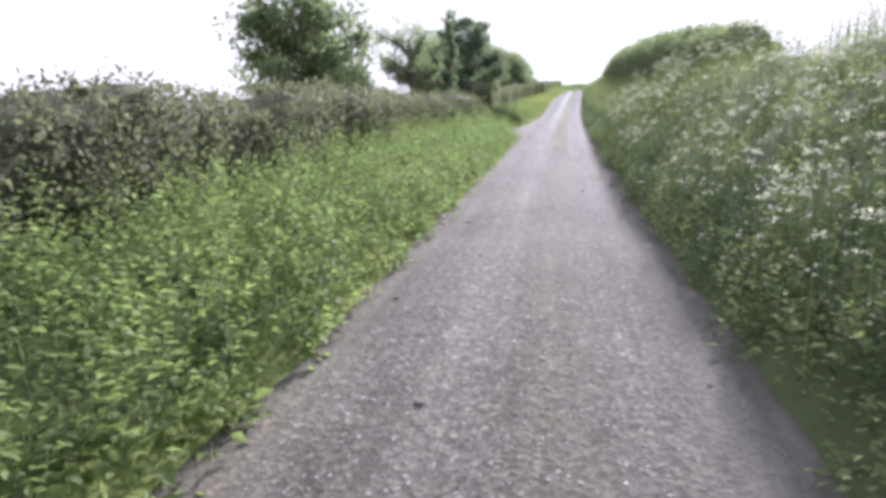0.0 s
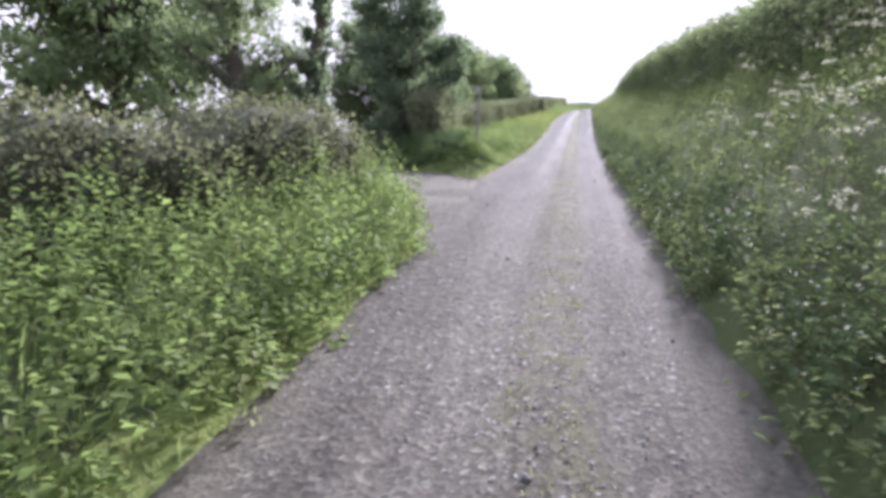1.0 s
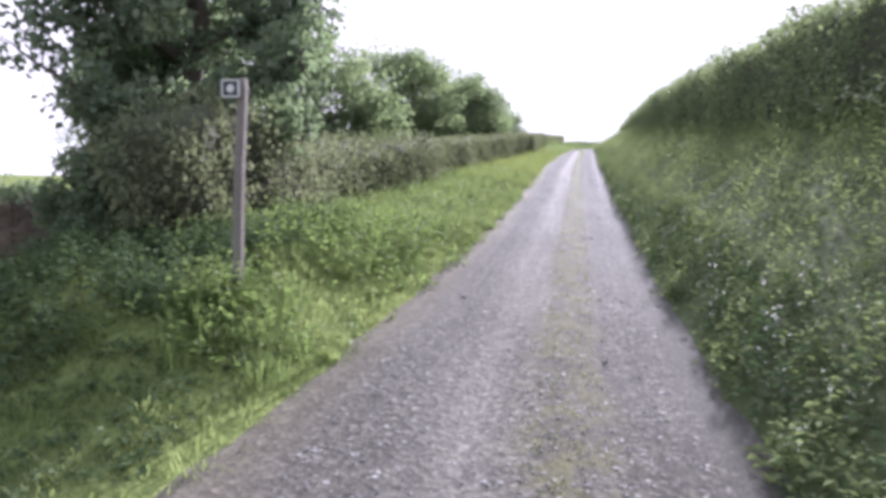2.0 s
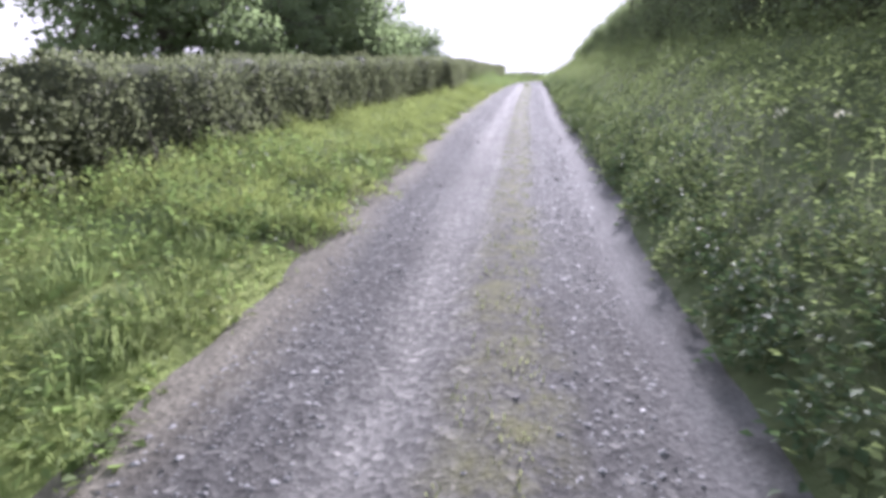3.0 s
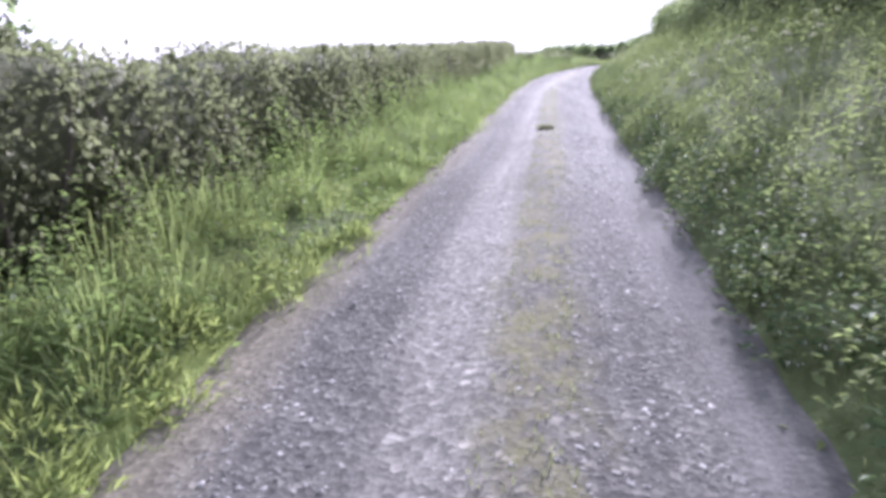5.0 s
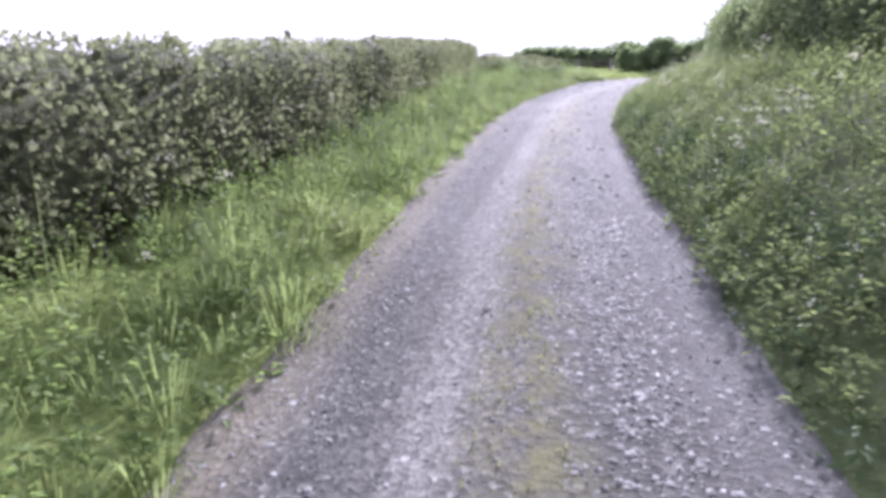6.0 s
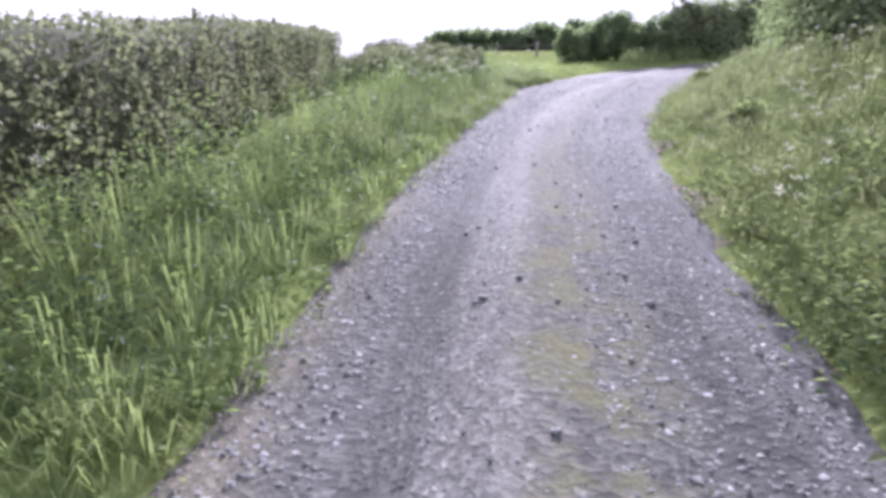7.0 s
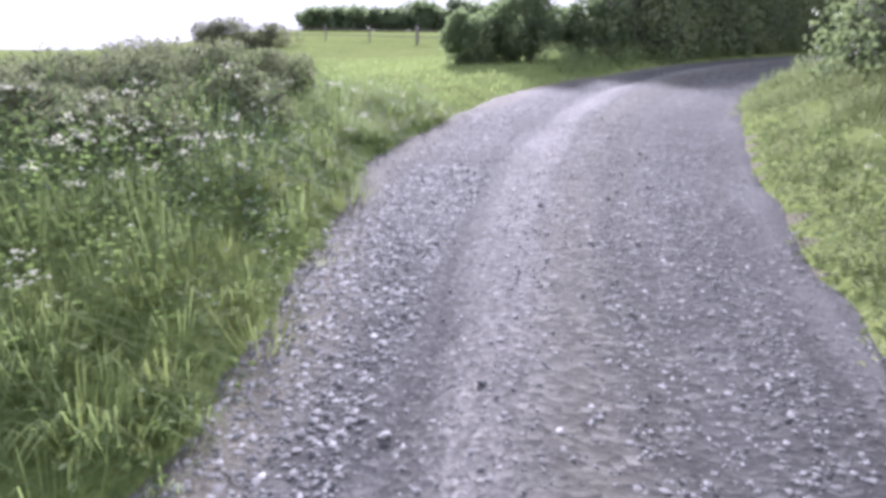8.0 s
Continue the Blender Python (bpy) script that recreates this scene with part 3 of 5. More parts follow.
# ---- hedges ----
def hedge(label, line, tops, thick, leaf, density, size, base_gap=0.0, shaggy=0.12, bottom=0.0, wild=0.0, gaps=()):
    """A clipped hedge along world points: dark twiggy inside, stems, and a skin of leaves on both faces, top and ends."""
    line = np.array(line, float)
    ob = thing("hedge", label, "hedge", (*line[0], float(height(*[np.array([v]) for v in line[0]])[0])))
    run = np.concatenate([[0], np.cumsum(np.hypot(*np.diff(line, axis=0).T))])
    total = run[-1]

    def place(u, across, up):
        """u along, across 0 (lane side) to 1, up 0 to 1."""
        x, y = np.interp(u, run, line[:, 0]), np.interp(u, run, line[:, 1])
        e = 0.5
        tx, ty = np.interp(u + e, run, line[:, 0]) - np.interp(u - e, run, line[:, 0]), np.interp(u + e, run, line[:, 1]) - np.interp(u - e, run, line[:, 1])
        m = np.hypot(tx, ty) + 1e-9
        side = SIDE[0]
        nx, ny = -ty / m * side, tx / m * side  # away from the lane
        bulge = 0.09 * np.sin(u * 0.9 + 2 * np.sin(u * 0.31)) + 0.05 * np.sin(u * 2.3 + 3 * np.sin(u * 0.53) + up * 3) + 0.06 * np.sin(u * 5.3 + 2 * np.sin(u * 0.9) + up * 7) + 0.06 * np.sin(u * 11.3 + 3 * np.sin(u * 1.7) + up * 4)
        bulge = bulge * (1 + 2.2 * wild)
        off = across * thick + bulge * (0.5 - across) * 1.6
        px, py = x + nx * off, y + ny * off
        g = height(px, py)
        tall = np.interp(u, run, tops) + 0.05 * np.sin(u * 1.7) + 0.04 * np.sin(u * 4.3 + across * 3)
        tall = tall + wild * (0.22 * np.sin(u * 0.9 + 1) + 0.16 * np.sin(u * 2.3) + 0.1 * np.sin(u * 5.2 + across * 4))
        tall = tall * (1 - 0.5 * wild * (1 - smooth(u, -0.2, 1.5) * smooth(total - u, -0.2, 1.5)))
        return np.stack([px, py, g + bottom + (tall - bottom) * up], 1), np.stack([nx, ny, 0 * nx], 1)

    SIDE = [1.0 if line[0, 0] < 0 or line[0, 1] > 140 else -1.0]
    # the dark inside
    us = np.arange(0.15, total - 0.1, 0.4)
    prof = [(0.22, 0.0), (0.13, 0.35), (0.10, 0.9), (0.2, 0.975), (0.8, 0.975), (0.9, 0.9), (0.87, 0.35), (0.78, 0.0)]
    rings = np.stack([place(us, np.full(len(us), a), np.full(len(us), b))[0] for a, b in prof], 1)
    m = len(prof)
    i, j = np.meshgrid(np.arange(len(us) - 1), np.arange(m), indexing="ij")
    q = np.stack([i * m + j, i * m + (j + 1) % m, (i + 1) * m + (j + 1) % m, (i + 1) * m + j], -1).reshape(-1, 4)
    last = (len(us) - 1) * m
    caps = [[e_ + 7 - c_, e_ + 6 - c_, e_ + 1 + c_, e_ + c_] for e_ in (0, last) for c_ in range(3)]
    q = np.concatenate([q, np.array(caps)])
    part("core", mesh_of("core", rings.reshape(-1, 3), q, HEDGE_CORE, soft=True), ob, "dark twiggy inside")
    # stems showing at the foot
    for u in np.arange(0.3, total - 0.3, 0.55):
        u += rng.uniform(-0.2, 0.2)
        a = rng.uniform(-0.02, 0.10)
        f = np.linspace(0, 1, 4)
        p, _ = place(u + rng.normal(0, 0.12) * f, a + 0 * f, f * rng.uniform(0.5, 0.85))
        if base_gap > 0:
            v, f_ = tube(p, np.linspace(rng.uniform(0.018, 0.04), 0.008, 4), 5)
            part("stem", mesh_of("stem", v, f_, BARK, soft=True), ob)
    # leaves
    top = float(np.mean(tops))
    sets = []
    for kind, area in (("face", total * (top - bottom)), ("inner", total * (top - bottom) * 0.4), ("shoot", total * 0.12), ("top", total * thick * 0.6), ("back", total * 0.2), ("end", 5 * thick * top)):
        n = int(area * density)
        u, a, h = rng.uniform(0, total, n), rng.uniform(0, 1, n), rng.uniform(0, 1, n)
        depth = np.abs(rng.normal(0, shaggy, n)) - 0.06
        if kind == "face":
            h = np.maximum(h, 0)
            keep = h > base_gap * (0.3 + 0.9 * clumpy(u, h, 0.7))
            u, h, depth = u[keep], h[keep], depth[keep]
            holes = clumpy(u * 1.0, h * top * 0.4 + 3, 0.30) > 0.05
            u, h, depth = u[holes], h[holes], depth[holes]
            p, nrm = place(u, 0 * u, h)
            out = -nrm
            p = p + out * depth[:, None]
            for g0, g1 in gaps:
                keep = ~((p[:, 1] > g0) & (p[:, 1] < g1) & (h < 0.82 + 0.1 * np.sin(p[:, 1] * 9)))
                p, out, h = p[keep], out[keep], h[keep]
        elif kind == "inner":
            p, nrm = place(u, 0 * u + 0.07, 0.12 + 0.86 * h)
            out = -nrm
            p = p + out * (depth * 0.3)[:, None]
        elif kind == "shoot":
            w = np.floor(u / 0.9) * 0.9 + 0.3 * np.sin(np.floor(u / 0.9) * 7.3)
            p, nrm = place(np.clip(w + rng.normal(0, 0.03, n), 0, total), 0.3 + 0.25 * np.sin(w * 3.1), 0 * u + 1)
            p = p + np.array([0, 0, 1.0]) * (h * (0.03 + 0.08 * np.abs(np.sin(w * 5.7))))[:, None]
            out = np.tile([0.0, 0, 1], (n, 1))
        elif kind == "back":
            p, nrm = place(u, 0 * u + 1, 0.6 + 0.4 * h)
            out = nrm
            p = p + out * depth[:, None]
        elif kind == "top":
            p, nrm = place(u, a, 0 * u + 1)
            out = np.tile([0.0, 0, 1], (n, 1))
            p = p + out * (depth * (0.35 + 0.5 * wild))[:, None]
        else:
            u = np.where(rng.random(n) < 0.5, 0.0, total)
            p, nrm = place(u, a, h)
            t0, t1 = unit(line[0] - line[1]), unit(line[-1] - line[-2])
            o2 = np.where((u == 0)[:, None], t0, t1)
            out = np.concatenate([o2, np.zeros((n, 1))], 1)
            p = p + out * depth[:, None]
        r = rng.normal(0, 0.8, p.shape)
        axis = out * 0.5 + r + np.array([0, 0, -0.1])
        up = out + rng.normal(0, 0.7, p.shape)
        sz = size * rng.uniform(0.6, 1.4, len(p)) * (1.35 if kind == "inner" else 1.0)
        sets.append(leaves(p, axis, up, sz, sz * 0.7))
    v, f_ = join(sets)
    part("foliage", mesh_of("foliage", v, f_, leaf), ob)
    return ob


hedge("unclipped dark green hawthorn hedge behind a nettle verge", [(-5.0, -13), (-5.0, 5), (-4.9, 11), (-4.4, 17), (-3.6, 23.6)], [1.62, 1.68, 1.72, 1.45, 1.42], 1.3, BROWN_LEAF, 310, 0.07, 0.1, 0.16, wild=0.45)
hedge("loose grey-green hawthorn hedge beside the waymark post", [(-4.05, 33.7), (-4.35, 36.5), (-4.9, 42.0), (-4.35, 51.2)], [1.7, 1.65, 1.5, 1.46], 1.2, HEDGE_LEAF, 300, 0.068, 0.12, 0.16, wild=0.4)
hedge("long clipped hawthorn hedge with bare stems at the foot", [(-4.31, 51.4), (-3.73, 61.99), (-3, 70.04), (-2.27, 75.07), (-1.49, 91.1), (-1.06, 105.12), (-0.3, 120.12), (-0.3, 133.06)], [1.48, 1.52, 1.57, 1.56, 1.44, 1.49, 1.62, 1.66], 1.2, HEDGE_LEAF, 400, 0.058, 0.22, 0.10, gaps=((73.0, 73.8), (69.6, 70.3), (101.2, 101.7)))
RH = [on_lane(s_, d_) for s_, d_ in ((16.5, 4.9), (18, 4.9), (25, 4.9), (35, 4.9), (45, 4.9), (60, 4.9), (75, 4.9), (90, 4.9), (103, 4.9), (111, 4.8), (119, 4.6), (129, 4.3), (138.5, 3.9))]
hedge("tall shaded thorn hedge on top of the bank", RH, [0.75, 1.15, 1.7, 2.3, 2.7, 2.6, 2.5, 2.1, 1.5, 1.3, 1.62, 1.7, 1.6], 1.6, RIGHT_LEAF, 160, 0.098, 0.0, 0.2, wild=0.6)
hedge("dark overgrown hedge along the far side of the bend", [(14.45, 146.13), (17.68, 147.24), (21.74, 149.13), (27.7, 152.09), (35.78, 154.29), (44.81, 154.96)], [2.5, 2.8, 2.9, 3.0, 3.0, 3.0], 1.5, RIGHT_LEAF, 110, 0.15, 0.0, 0.22, wild=1.0)

# ---- trees ----
def tree(label, x, y, tall, reach, low, leaf, count, size, seed, trunk_r=0.18, lean=(0, 0), squash=1.0, fill=70, name="tree"):
    """Tapered trunk, limbs and twigs, and a crown of leaf clumps set at the limbs' ends, with gaps between."""
    count, size = int(count * 0.75), size * 1.1
    r = np.random.default_rng(seed)
    z = float(height(np.array([x]), np.array([y]))[0])
    ob = thing(name, label, name, (x, y, z))
    f = np.linspace(0, 1, 7)
    bend = np.stack([np.cumsum(r.normal(0, 0.05, 7)) * tall * 0.3 + lean[0] * f, np.cumsum(r.normal(0, 0.05, 7)) * tall * 0.3 + lean[1] * f, f * tall * 0.8 - 0.15], 1)
    bend[0, :2] = 0
    tr = bend + [x, y, z]
    v, q = tube(tr, trunk_r * (1.15 - f) ** 0.8 + 0.02, 9)
    part("trunk", mesh_of("trunk", v, q, BARK, soft=True), ob)
    limbs, ends = [], []
    n_l = 13
    for k_ in range(n_l):
        h0 = low / tall + (0.78 - low / tall) * k_ / n_l
        h0 = max(0.08, h0 - 0.06)
        p0 = np.array([np.interp(h0 / 0.8, f, tr[:, c]) for c in range(3)])
        a = k_ * 2.4 + r.uniform(-0.4, 0.4)
        span = reach * (1.0 - 0.45 * abs(h0 - 0.35)) * r.uniform(0.6, 1.05)
        rise = tall * r.uniform(0.06, 0.26)
        g = np.linspace(0, 1, 5)
        p = p0 + np.stack([np.cos(a) * span * g, np.sin(a) * span * g * squash, rise * g ** 0.8], 1) + r.normal(0, 0.05 * span, (5, 3)) * g[:, None]
        v, q = tube(p, trunk_r * 0.42 * (1.1 - g) + 0.012, 6)
        limb = part("limb", mesh_of("limb", v, q, BARK, soft=True), ob)
        limbs = []
        for g_ in (0.45, 0.65, 0.85, 1.0):
            ends.append([np.interp(g_, g, p[:, c]) for c in range(3)])
            for _ in range(2):
                t_ = np.array(ends[-1 - _]) + r.normal(0, reach * 0.17, 3)
                limbs.append(tube(np.stack([ends[-1 - _], (np.array(ends[-1 - _]) + t_) / 2 + r.normal(0, 0.05, 3), t_]), [trunk_r * 0.12 + 0.008, trunk_r * 0.08 + 0.006, 0.005], 4))
                ends.append(list(t_))
        v, q = join(limbs)
        tagged(part("twig", mesh_of("twig", v, q, BARK, soft=True), limb), kind="stuff")
    ends.append(list(tr[-1] + [0, 0, tall * 0.1]))
    for _ in range(10):
        ends.append(list(tr[-1] + r.normal(0, 1, 3) * [reach * 0.35, reach * 0.35, tall * 0.07] + [0, 0, tall * 0.05]))
    for _ in range(fill):
        o_ = unit(r.normal(0, 1, 3)) * r.uniform(0.3, 0.9) ** 0.5
        ends.append([x + lean[0] * 0.6 + o_[0] * reach * 0.8, y + lean[1] * 0.6 + o_[1] * reach * 0.8 * squash, z + low + (tall - low) * (0.5 + 0.44 * o_[2])])
    ends = np.array(ends)
    mid = np.array([x + lean[0] * 0.6, y + lean[1] * 0.6, z + low + (tall - low) * 0.5])
    far = np.linalg.norm((ends - mid) / [reach * 1.05, reach * 1.05, (tall - low) * 0.58], axis=1)
    ends = mid + (ends - mid) / np.maximum(far, 1.0)[:, None]  # no clump stands off by itself
    ends[:, 2] = np.clip(ends[:, 2], z + low * 0.6, z + tall * 0.97)
    e = r.integers(0, len(ends), count)
    rad = reach * r.uniform(0.10, 0.24, len(ends))
    dirs = unit(r.normal(0, 1, (count, 3)))
    at = ends[e] + dirs * (rad[e] * r.uniform(0.2, 1.0, count) ** 0.5)[:, None] * [1, 1, 0.8]
    at[:, 2] = np.maximum(at[:, 2], z + 0.1)
    axis = dirs * 0.6 + r.normal(0, 0.7, (count, 3)) + [0, 0, -0.25]
    sz = size * r.uniform(0.6, 1.4, count)
    v, t3 = leaves(at, axis, dirs + r.normal(0, 0.8, (count, 3)), sz, sz * 0.65)
    part("crown", mesh_of("crown", v, t3, leaf), ob)
    return ob


tree("broad grey-green oak in the field behind the hedge", -16.0, 33, 10.1, 4.5, 3.0, TREE_LEAF, 16000, 0.27, 11, 0.35)
tree("dark ivy-clad tree standing just behind the hedge", -7.1, 26.2, 5.6, 1.9, 0.3, TREE_LEAF, 22000, 0.078, 17, 0.3)
tree("dark ivy-covered trunk at the end of the hedge", -5.3, 25.7, 6.0, 0.55, 0.2, DARK_LEAF, 12000, 0.07, 18, 0.17, fill=50)
tree("dark dense tree overhanging the mouth of the track", -6.0, 36.4, 6.6, 2.1, 1.0, DARK_LEAF, 33000, 0.122, 12, 0.2)
tree("dark thorn tree beside the side track", -19.8, 54.5, 6.9, 3.3, 0.2, DARK_LEAF, 18000, 0.2, 16, 0.14)
tree("bushy ash tree rising behind the clipped hedge", -8.67, 41.59, 6.2, 2.8, 0.8, TREE_LEAF, 27000, 0.13, 13, 0.17)
tree("rounded sallow tree behind the clipped hedge", -8.31, 48.49, 5.6, 3.0, 0.8, TREE_LEAF, 23000, 0.14, 14, 0.18)
tree("full round field maple leaning over the hedge", -6.3, 68.5, 5.7, 3.3, 0.9, TREE_LEAF, 24000, 0.15, 15, 0.18, fill=130)
tree("tall leafy field maple behind the clipped hedge", -7.9, 60.0, 6.8, 3.4, 0.8, TREE_LEAF, 24000, 0.15, 19, 0.2, fill=130)
for n_, (fx, fy, ft, fr) in enumerate([(-7.03, 65.01, 4.8, 2.1), (-6.47, 72.11, 4.4, 2.0), (-5.81, 79.69, 4.2, 1.9), (-5.46, 87.73, 4.3, 2.0)]):
    tree("leafy ash tree standing behind the clipped hedge", fx, fy, ft, fr, 1.0, TREE_LEAF, 11000, 0.11, 50 + n_, 0.12)["group"] = "ash trees behind the hedge"
for n_, (fx, fy, ft, fr) in enumerate([(7.06, 326.95, 6.0, 6.0), (17.2, 330.59, 6.8, 7), (28.26, 332.18, 6.4, 7), (40.33, 333.75, 9, 9), (53.39, 335.27, 9.5, 9), (66.49, 337.79, 9, 9)]):
    tree("distant round tree on the skyline beyond the pasture", fx, fy, ft, fr, 0.0, TREE_LEAF, 4500, 1.1, 30 + n_, 0.4)["group"] = "trees on the skyline"
for n_, (fx, fy, ft, fr) in enumerate([(-68, 110, 9.5, 5.2), (-71.5, 107, 10.2, 5), (-74.5, 105, 12.4, 4.6), (-78.5, 101, 11.6, 6), (-82.5, 98, 12.8, 6), (-87, 95, 13.2, 6)]):
    tree("distant dark tree across the lower field", fx, fy, ft, fr, 0.5, DARK_LEAF, 5000, 0.5, 40 + n_, 0.25)["group"] = "trees across the lower field"


# ---- bushes beyond the bend ----
def bush(label, x, y, tall, rx, ry, leaf, count, size, seed):
    r = np.random.default_rng(seed)
    z = float(height(np.array([x]), np.array([y]))[0])
    ob = thing("bush", label, "bush", (x, y, z))
    for _ in range(16):
        a, g = r.uniform(0, 6.28), np.linspace(0, 1, 4)
        e_ = np.array([np.cos(a) * rx * r.uniform(0.2, 0.85), np.sin(a) * ry * r.uniform(0.2, 0.85), tall * r.uniform(0.5, 0.95)])
        p = np.array([x, y, z - 0.05]) + e_ * np.stack([g, g, g ** 0.7], 1) + r.normal(0, 0.04, (4, 3)) * g[:, None]
        v, q = tube(p, 0.035 * (1.1 - g) + 0.006, 5)
        part("branch", mesh_of("branch", v, q, BARK, soft=True), ob)
    k_ = 60
    c = unit(r.normal(0, 1, (k_, 3))) * (r.uniform(0.25, 1.0, k_) ** 0.4)[:, None] * [rx * 0.82, ry * 0.82, tall * 0.5]
    c[:, 2] = np.abs(c[:, 2] + tall * 0.42)
    e = r.integers(0, k_, count)
    dd = unit(r.normal(0, 1, (count, 3)))
    rad = r.uniform(0.14, 0.26, k_) * (rx + ry + tall) / 3
    at = c[e] + dd * (rad[e] * r.uniform(0.3, 1, count) ** 0.5)[:, None]
    at[:, 2] = np.clip(at[:, 2], 0.03, tall * 1.05)
    sz = size * r.uniform(0.6, 1.4, count)
    v, t3 = leaves(at + [x, y, z], dd * 0.5 + r.normal(0, 0.7, (count, 3)), dd + r.normal(0, 0.8, (count, 3)), sz, sz * 0.68)
    part("foliage", mesh_of("foliage", v, t3, leaf), ob)
    return ob


for n_, (bx, by, bt, brx, bry) in enumerate([(10.32, 147.68, 1.9, 1.5, 1.5), (12.26, 147.57, 2.7, 1.7, 1.6), (14.49, 147.14, 2.3, 1.5, 1.2)]):
    bush("dark thorn bush on the far side of the bend", bx, by, bt, brx, bry, TREE_LEAF, 9000, 0.12, 60 + n_)
for n_, (bx, by, bt, br) in enumerate([(-1.07, 135.37, 1.15, 1.5), (0.78, 136.12, 1.2, 1.5), (2.47, 136.42, 1.15, 1.4), (3.62, 135.91, 0.95, 1.1), (1.25, 139.03, 1.3, 1.7), (-2.05, 138.68, 1.3, 1.8), (0.9, 132.48, 0.95, 1.1), (2.35, 131.59, 0.8, 1.0), (3.23, 133.53, 0.85, 1.0)]):
    bush("dark bramble mound where the hedge ends", bx, by, bt, br, br, HEDGE_LEAF, 8000, 0.066, 80 + n_)
# small clumps added to stand in for dark holes in the bank
for n_, (s_, d_, t_) in enumerate([(129.6, 2.8, 0.34), (122, 2.7, 0.30)]):
    bx, by = on_lane(s_, d_)
    bush("small weed clump added in place of a dark hole in the bank", float(bx), float(by), t_, 0.28, 0.28, BANK_LEAF, 900, 0.06, 90 + n_)
bush("low brown bramble mound at the field edge", 0.37, 171.09, 1.7, 4.6, 1.8, BROWN_LEAF, 9000, 0.14, 70)
bush("dark thorn bush at the mouth of the side track", -6.2, 35.2, 1.6, 1.2, 1.1, DARK_LEAF, 9000, 0.09, 71)
bush("dark spreading thorn bush under the trees", -7.6, 37, 1.15, 1.1, 1.1, DARK_LEAF, 7000, 0.09, 72)


# ---- verge growth ----
def growth(name, label, pieces, leaf, category="plants"):
    v, f_ = join(pieces)
    ob = new(name, mesh_of(name, v, f_, leaf))
    return tagged(ob, label, category, kind="stuff")


def hedge_d(s):
    """How far left of the lane's line the hedge's face stands."""
    return np.interp(s, [-20, 11, 17, 23.5, 25, 33, 34, 37, 42, 51, 62, 70, 75, 91, 105, 120, 126, 135], [-5.0, -4.9, -4.4, -3.7, -5, -5.0, -4.3, -4.6, -5.15, -4.8, -4.5, -4.0, -3.45, -3.2, -3.1, -3.3, -4.2, -6])


def left_verge(s0, s1, per_m2):
    s, d = scatter(s0, s1, -6.5, -1.2, per_m2)
    ed, hd = left_edge(s), hedge_d(s) - 0.1
    x, y = on_lane(s, d)
    inside = (d < ed - 0.03 - 0.05 * smooth(s, 49, 55) * (1 - smooth(s, 75, 83)) + 0.22 * (clumpy(s, s * 0.3, 0.5) - 0.6)) & (d > hd) & ~inside_track(x, y)
    s, d = s[inside], d[inside]
    x, y = on_lane(s, d)
    return s, d, x, y, height(x, y), np.clip((left_edge(s) - d) / 1.2, 0, 1)


# nettles and docks by the first hedge
s, d, x, y, z, inn = left_verge(-11, 26.5, 36)
t = (0.42 + 0.36 * inn) * (0.25 + 1.25 * clumpy(x, y, 0.4)) * rng.uniform(0.75, 1.2, len(x))
growth("nettles", "tall bright green nettles and hogweed on the verge", [plants(x, y, z, t, 22, 0.092, 0.054, 0.22)], NETTLE_LEAF)
s, d, x, y, z, inn = left_verge(-11, 25.5, 130)
growth("grass", "long grass among the nettles on the verge", [blades(np.stack([x, y, z], 1), rng.uniform(0.12, 0.42, len(x)) * (0.5 + 0.7 * inn), rng.uniform(0.15, 0.7, len(x)), 0.011)], GRASS_BLADE)
# bright tussocks along the second hedge, low where the track leaves
s, d, x, y, z, inn = left_verge(25.5, 86, 6)
keep = ((clumpy(x, y, 0.33) > 0.3) | (s < 36)) & ((s < 51) | (rng.random(len(s)) < 0.7))
s, x, y, inn = s[keep], x[keep], y[keep], inn[keep]
t = rng.uniform(0.16, 0.32, len(x)) * np.interp(s, [26, 30, 33, 38, 41.5, 53, 87], [0.4, 0.6, 0.8, 1.15, 1.2, 1.0, 1.05]) * (0.65 + 0.4 * inn)
growth("grass_tussocks", "bright green grass tussocks between lane and hedge", [tufts(x, y, t, rng.uniform(0.30, 0.60, len(x)), 84, 0.0085)], GRASS_BLADE)
s, d, x, y, z, inn = left_verge(25.5, 87, 150)
keep = (s < 51) | (inn > 0.6) | (rng.random(len(s)) < 0.95)
x, y, z = x[keep], y[keep], z[keep]
growth("short_grass", "short thin grass between the tussocks", [blades(np.stack([x, y, z], 1), rng.uniform(0.03, 0.11, len(x)), rng.uniform(0.3, 1.0, len(x)), 0.012)], GRASS_BLADE)
s, d, x, y, z, inn = left_verge(33, 55, 14)
growth("verge_weeds", "leafy weeds in the grass verge", [plants(x, y, z, 0.15 + 0.3 * inn * rng.uniform(0.5, 1.3, len(x)), 13, 0.085, 0.05)], NETTLE_LEAF)
s, d, x, y, z, inn = left_verge(36, 87, 30)
mound = clumpy(x, y, 0.33)
keep = (mound > 0.3) & ((s < 53) | (rng.random(len(s)) < 0.8))
s, x, y, z, inn, mound = s[keep], x[keep], y[keep], z[keep], inn[keep], mound[keep]
growth("verge_mounds", "soft leafy mounds of cleavers and grass on the verge", [plants(x, y, z, (0.05 + 0.50 * (mound - 0.3) + 0.08 * inn) * rng.uniform(0.7, 1.2, len(x)), 14, 0.062, 0.026, 0.2)], MOUND_LEAF)


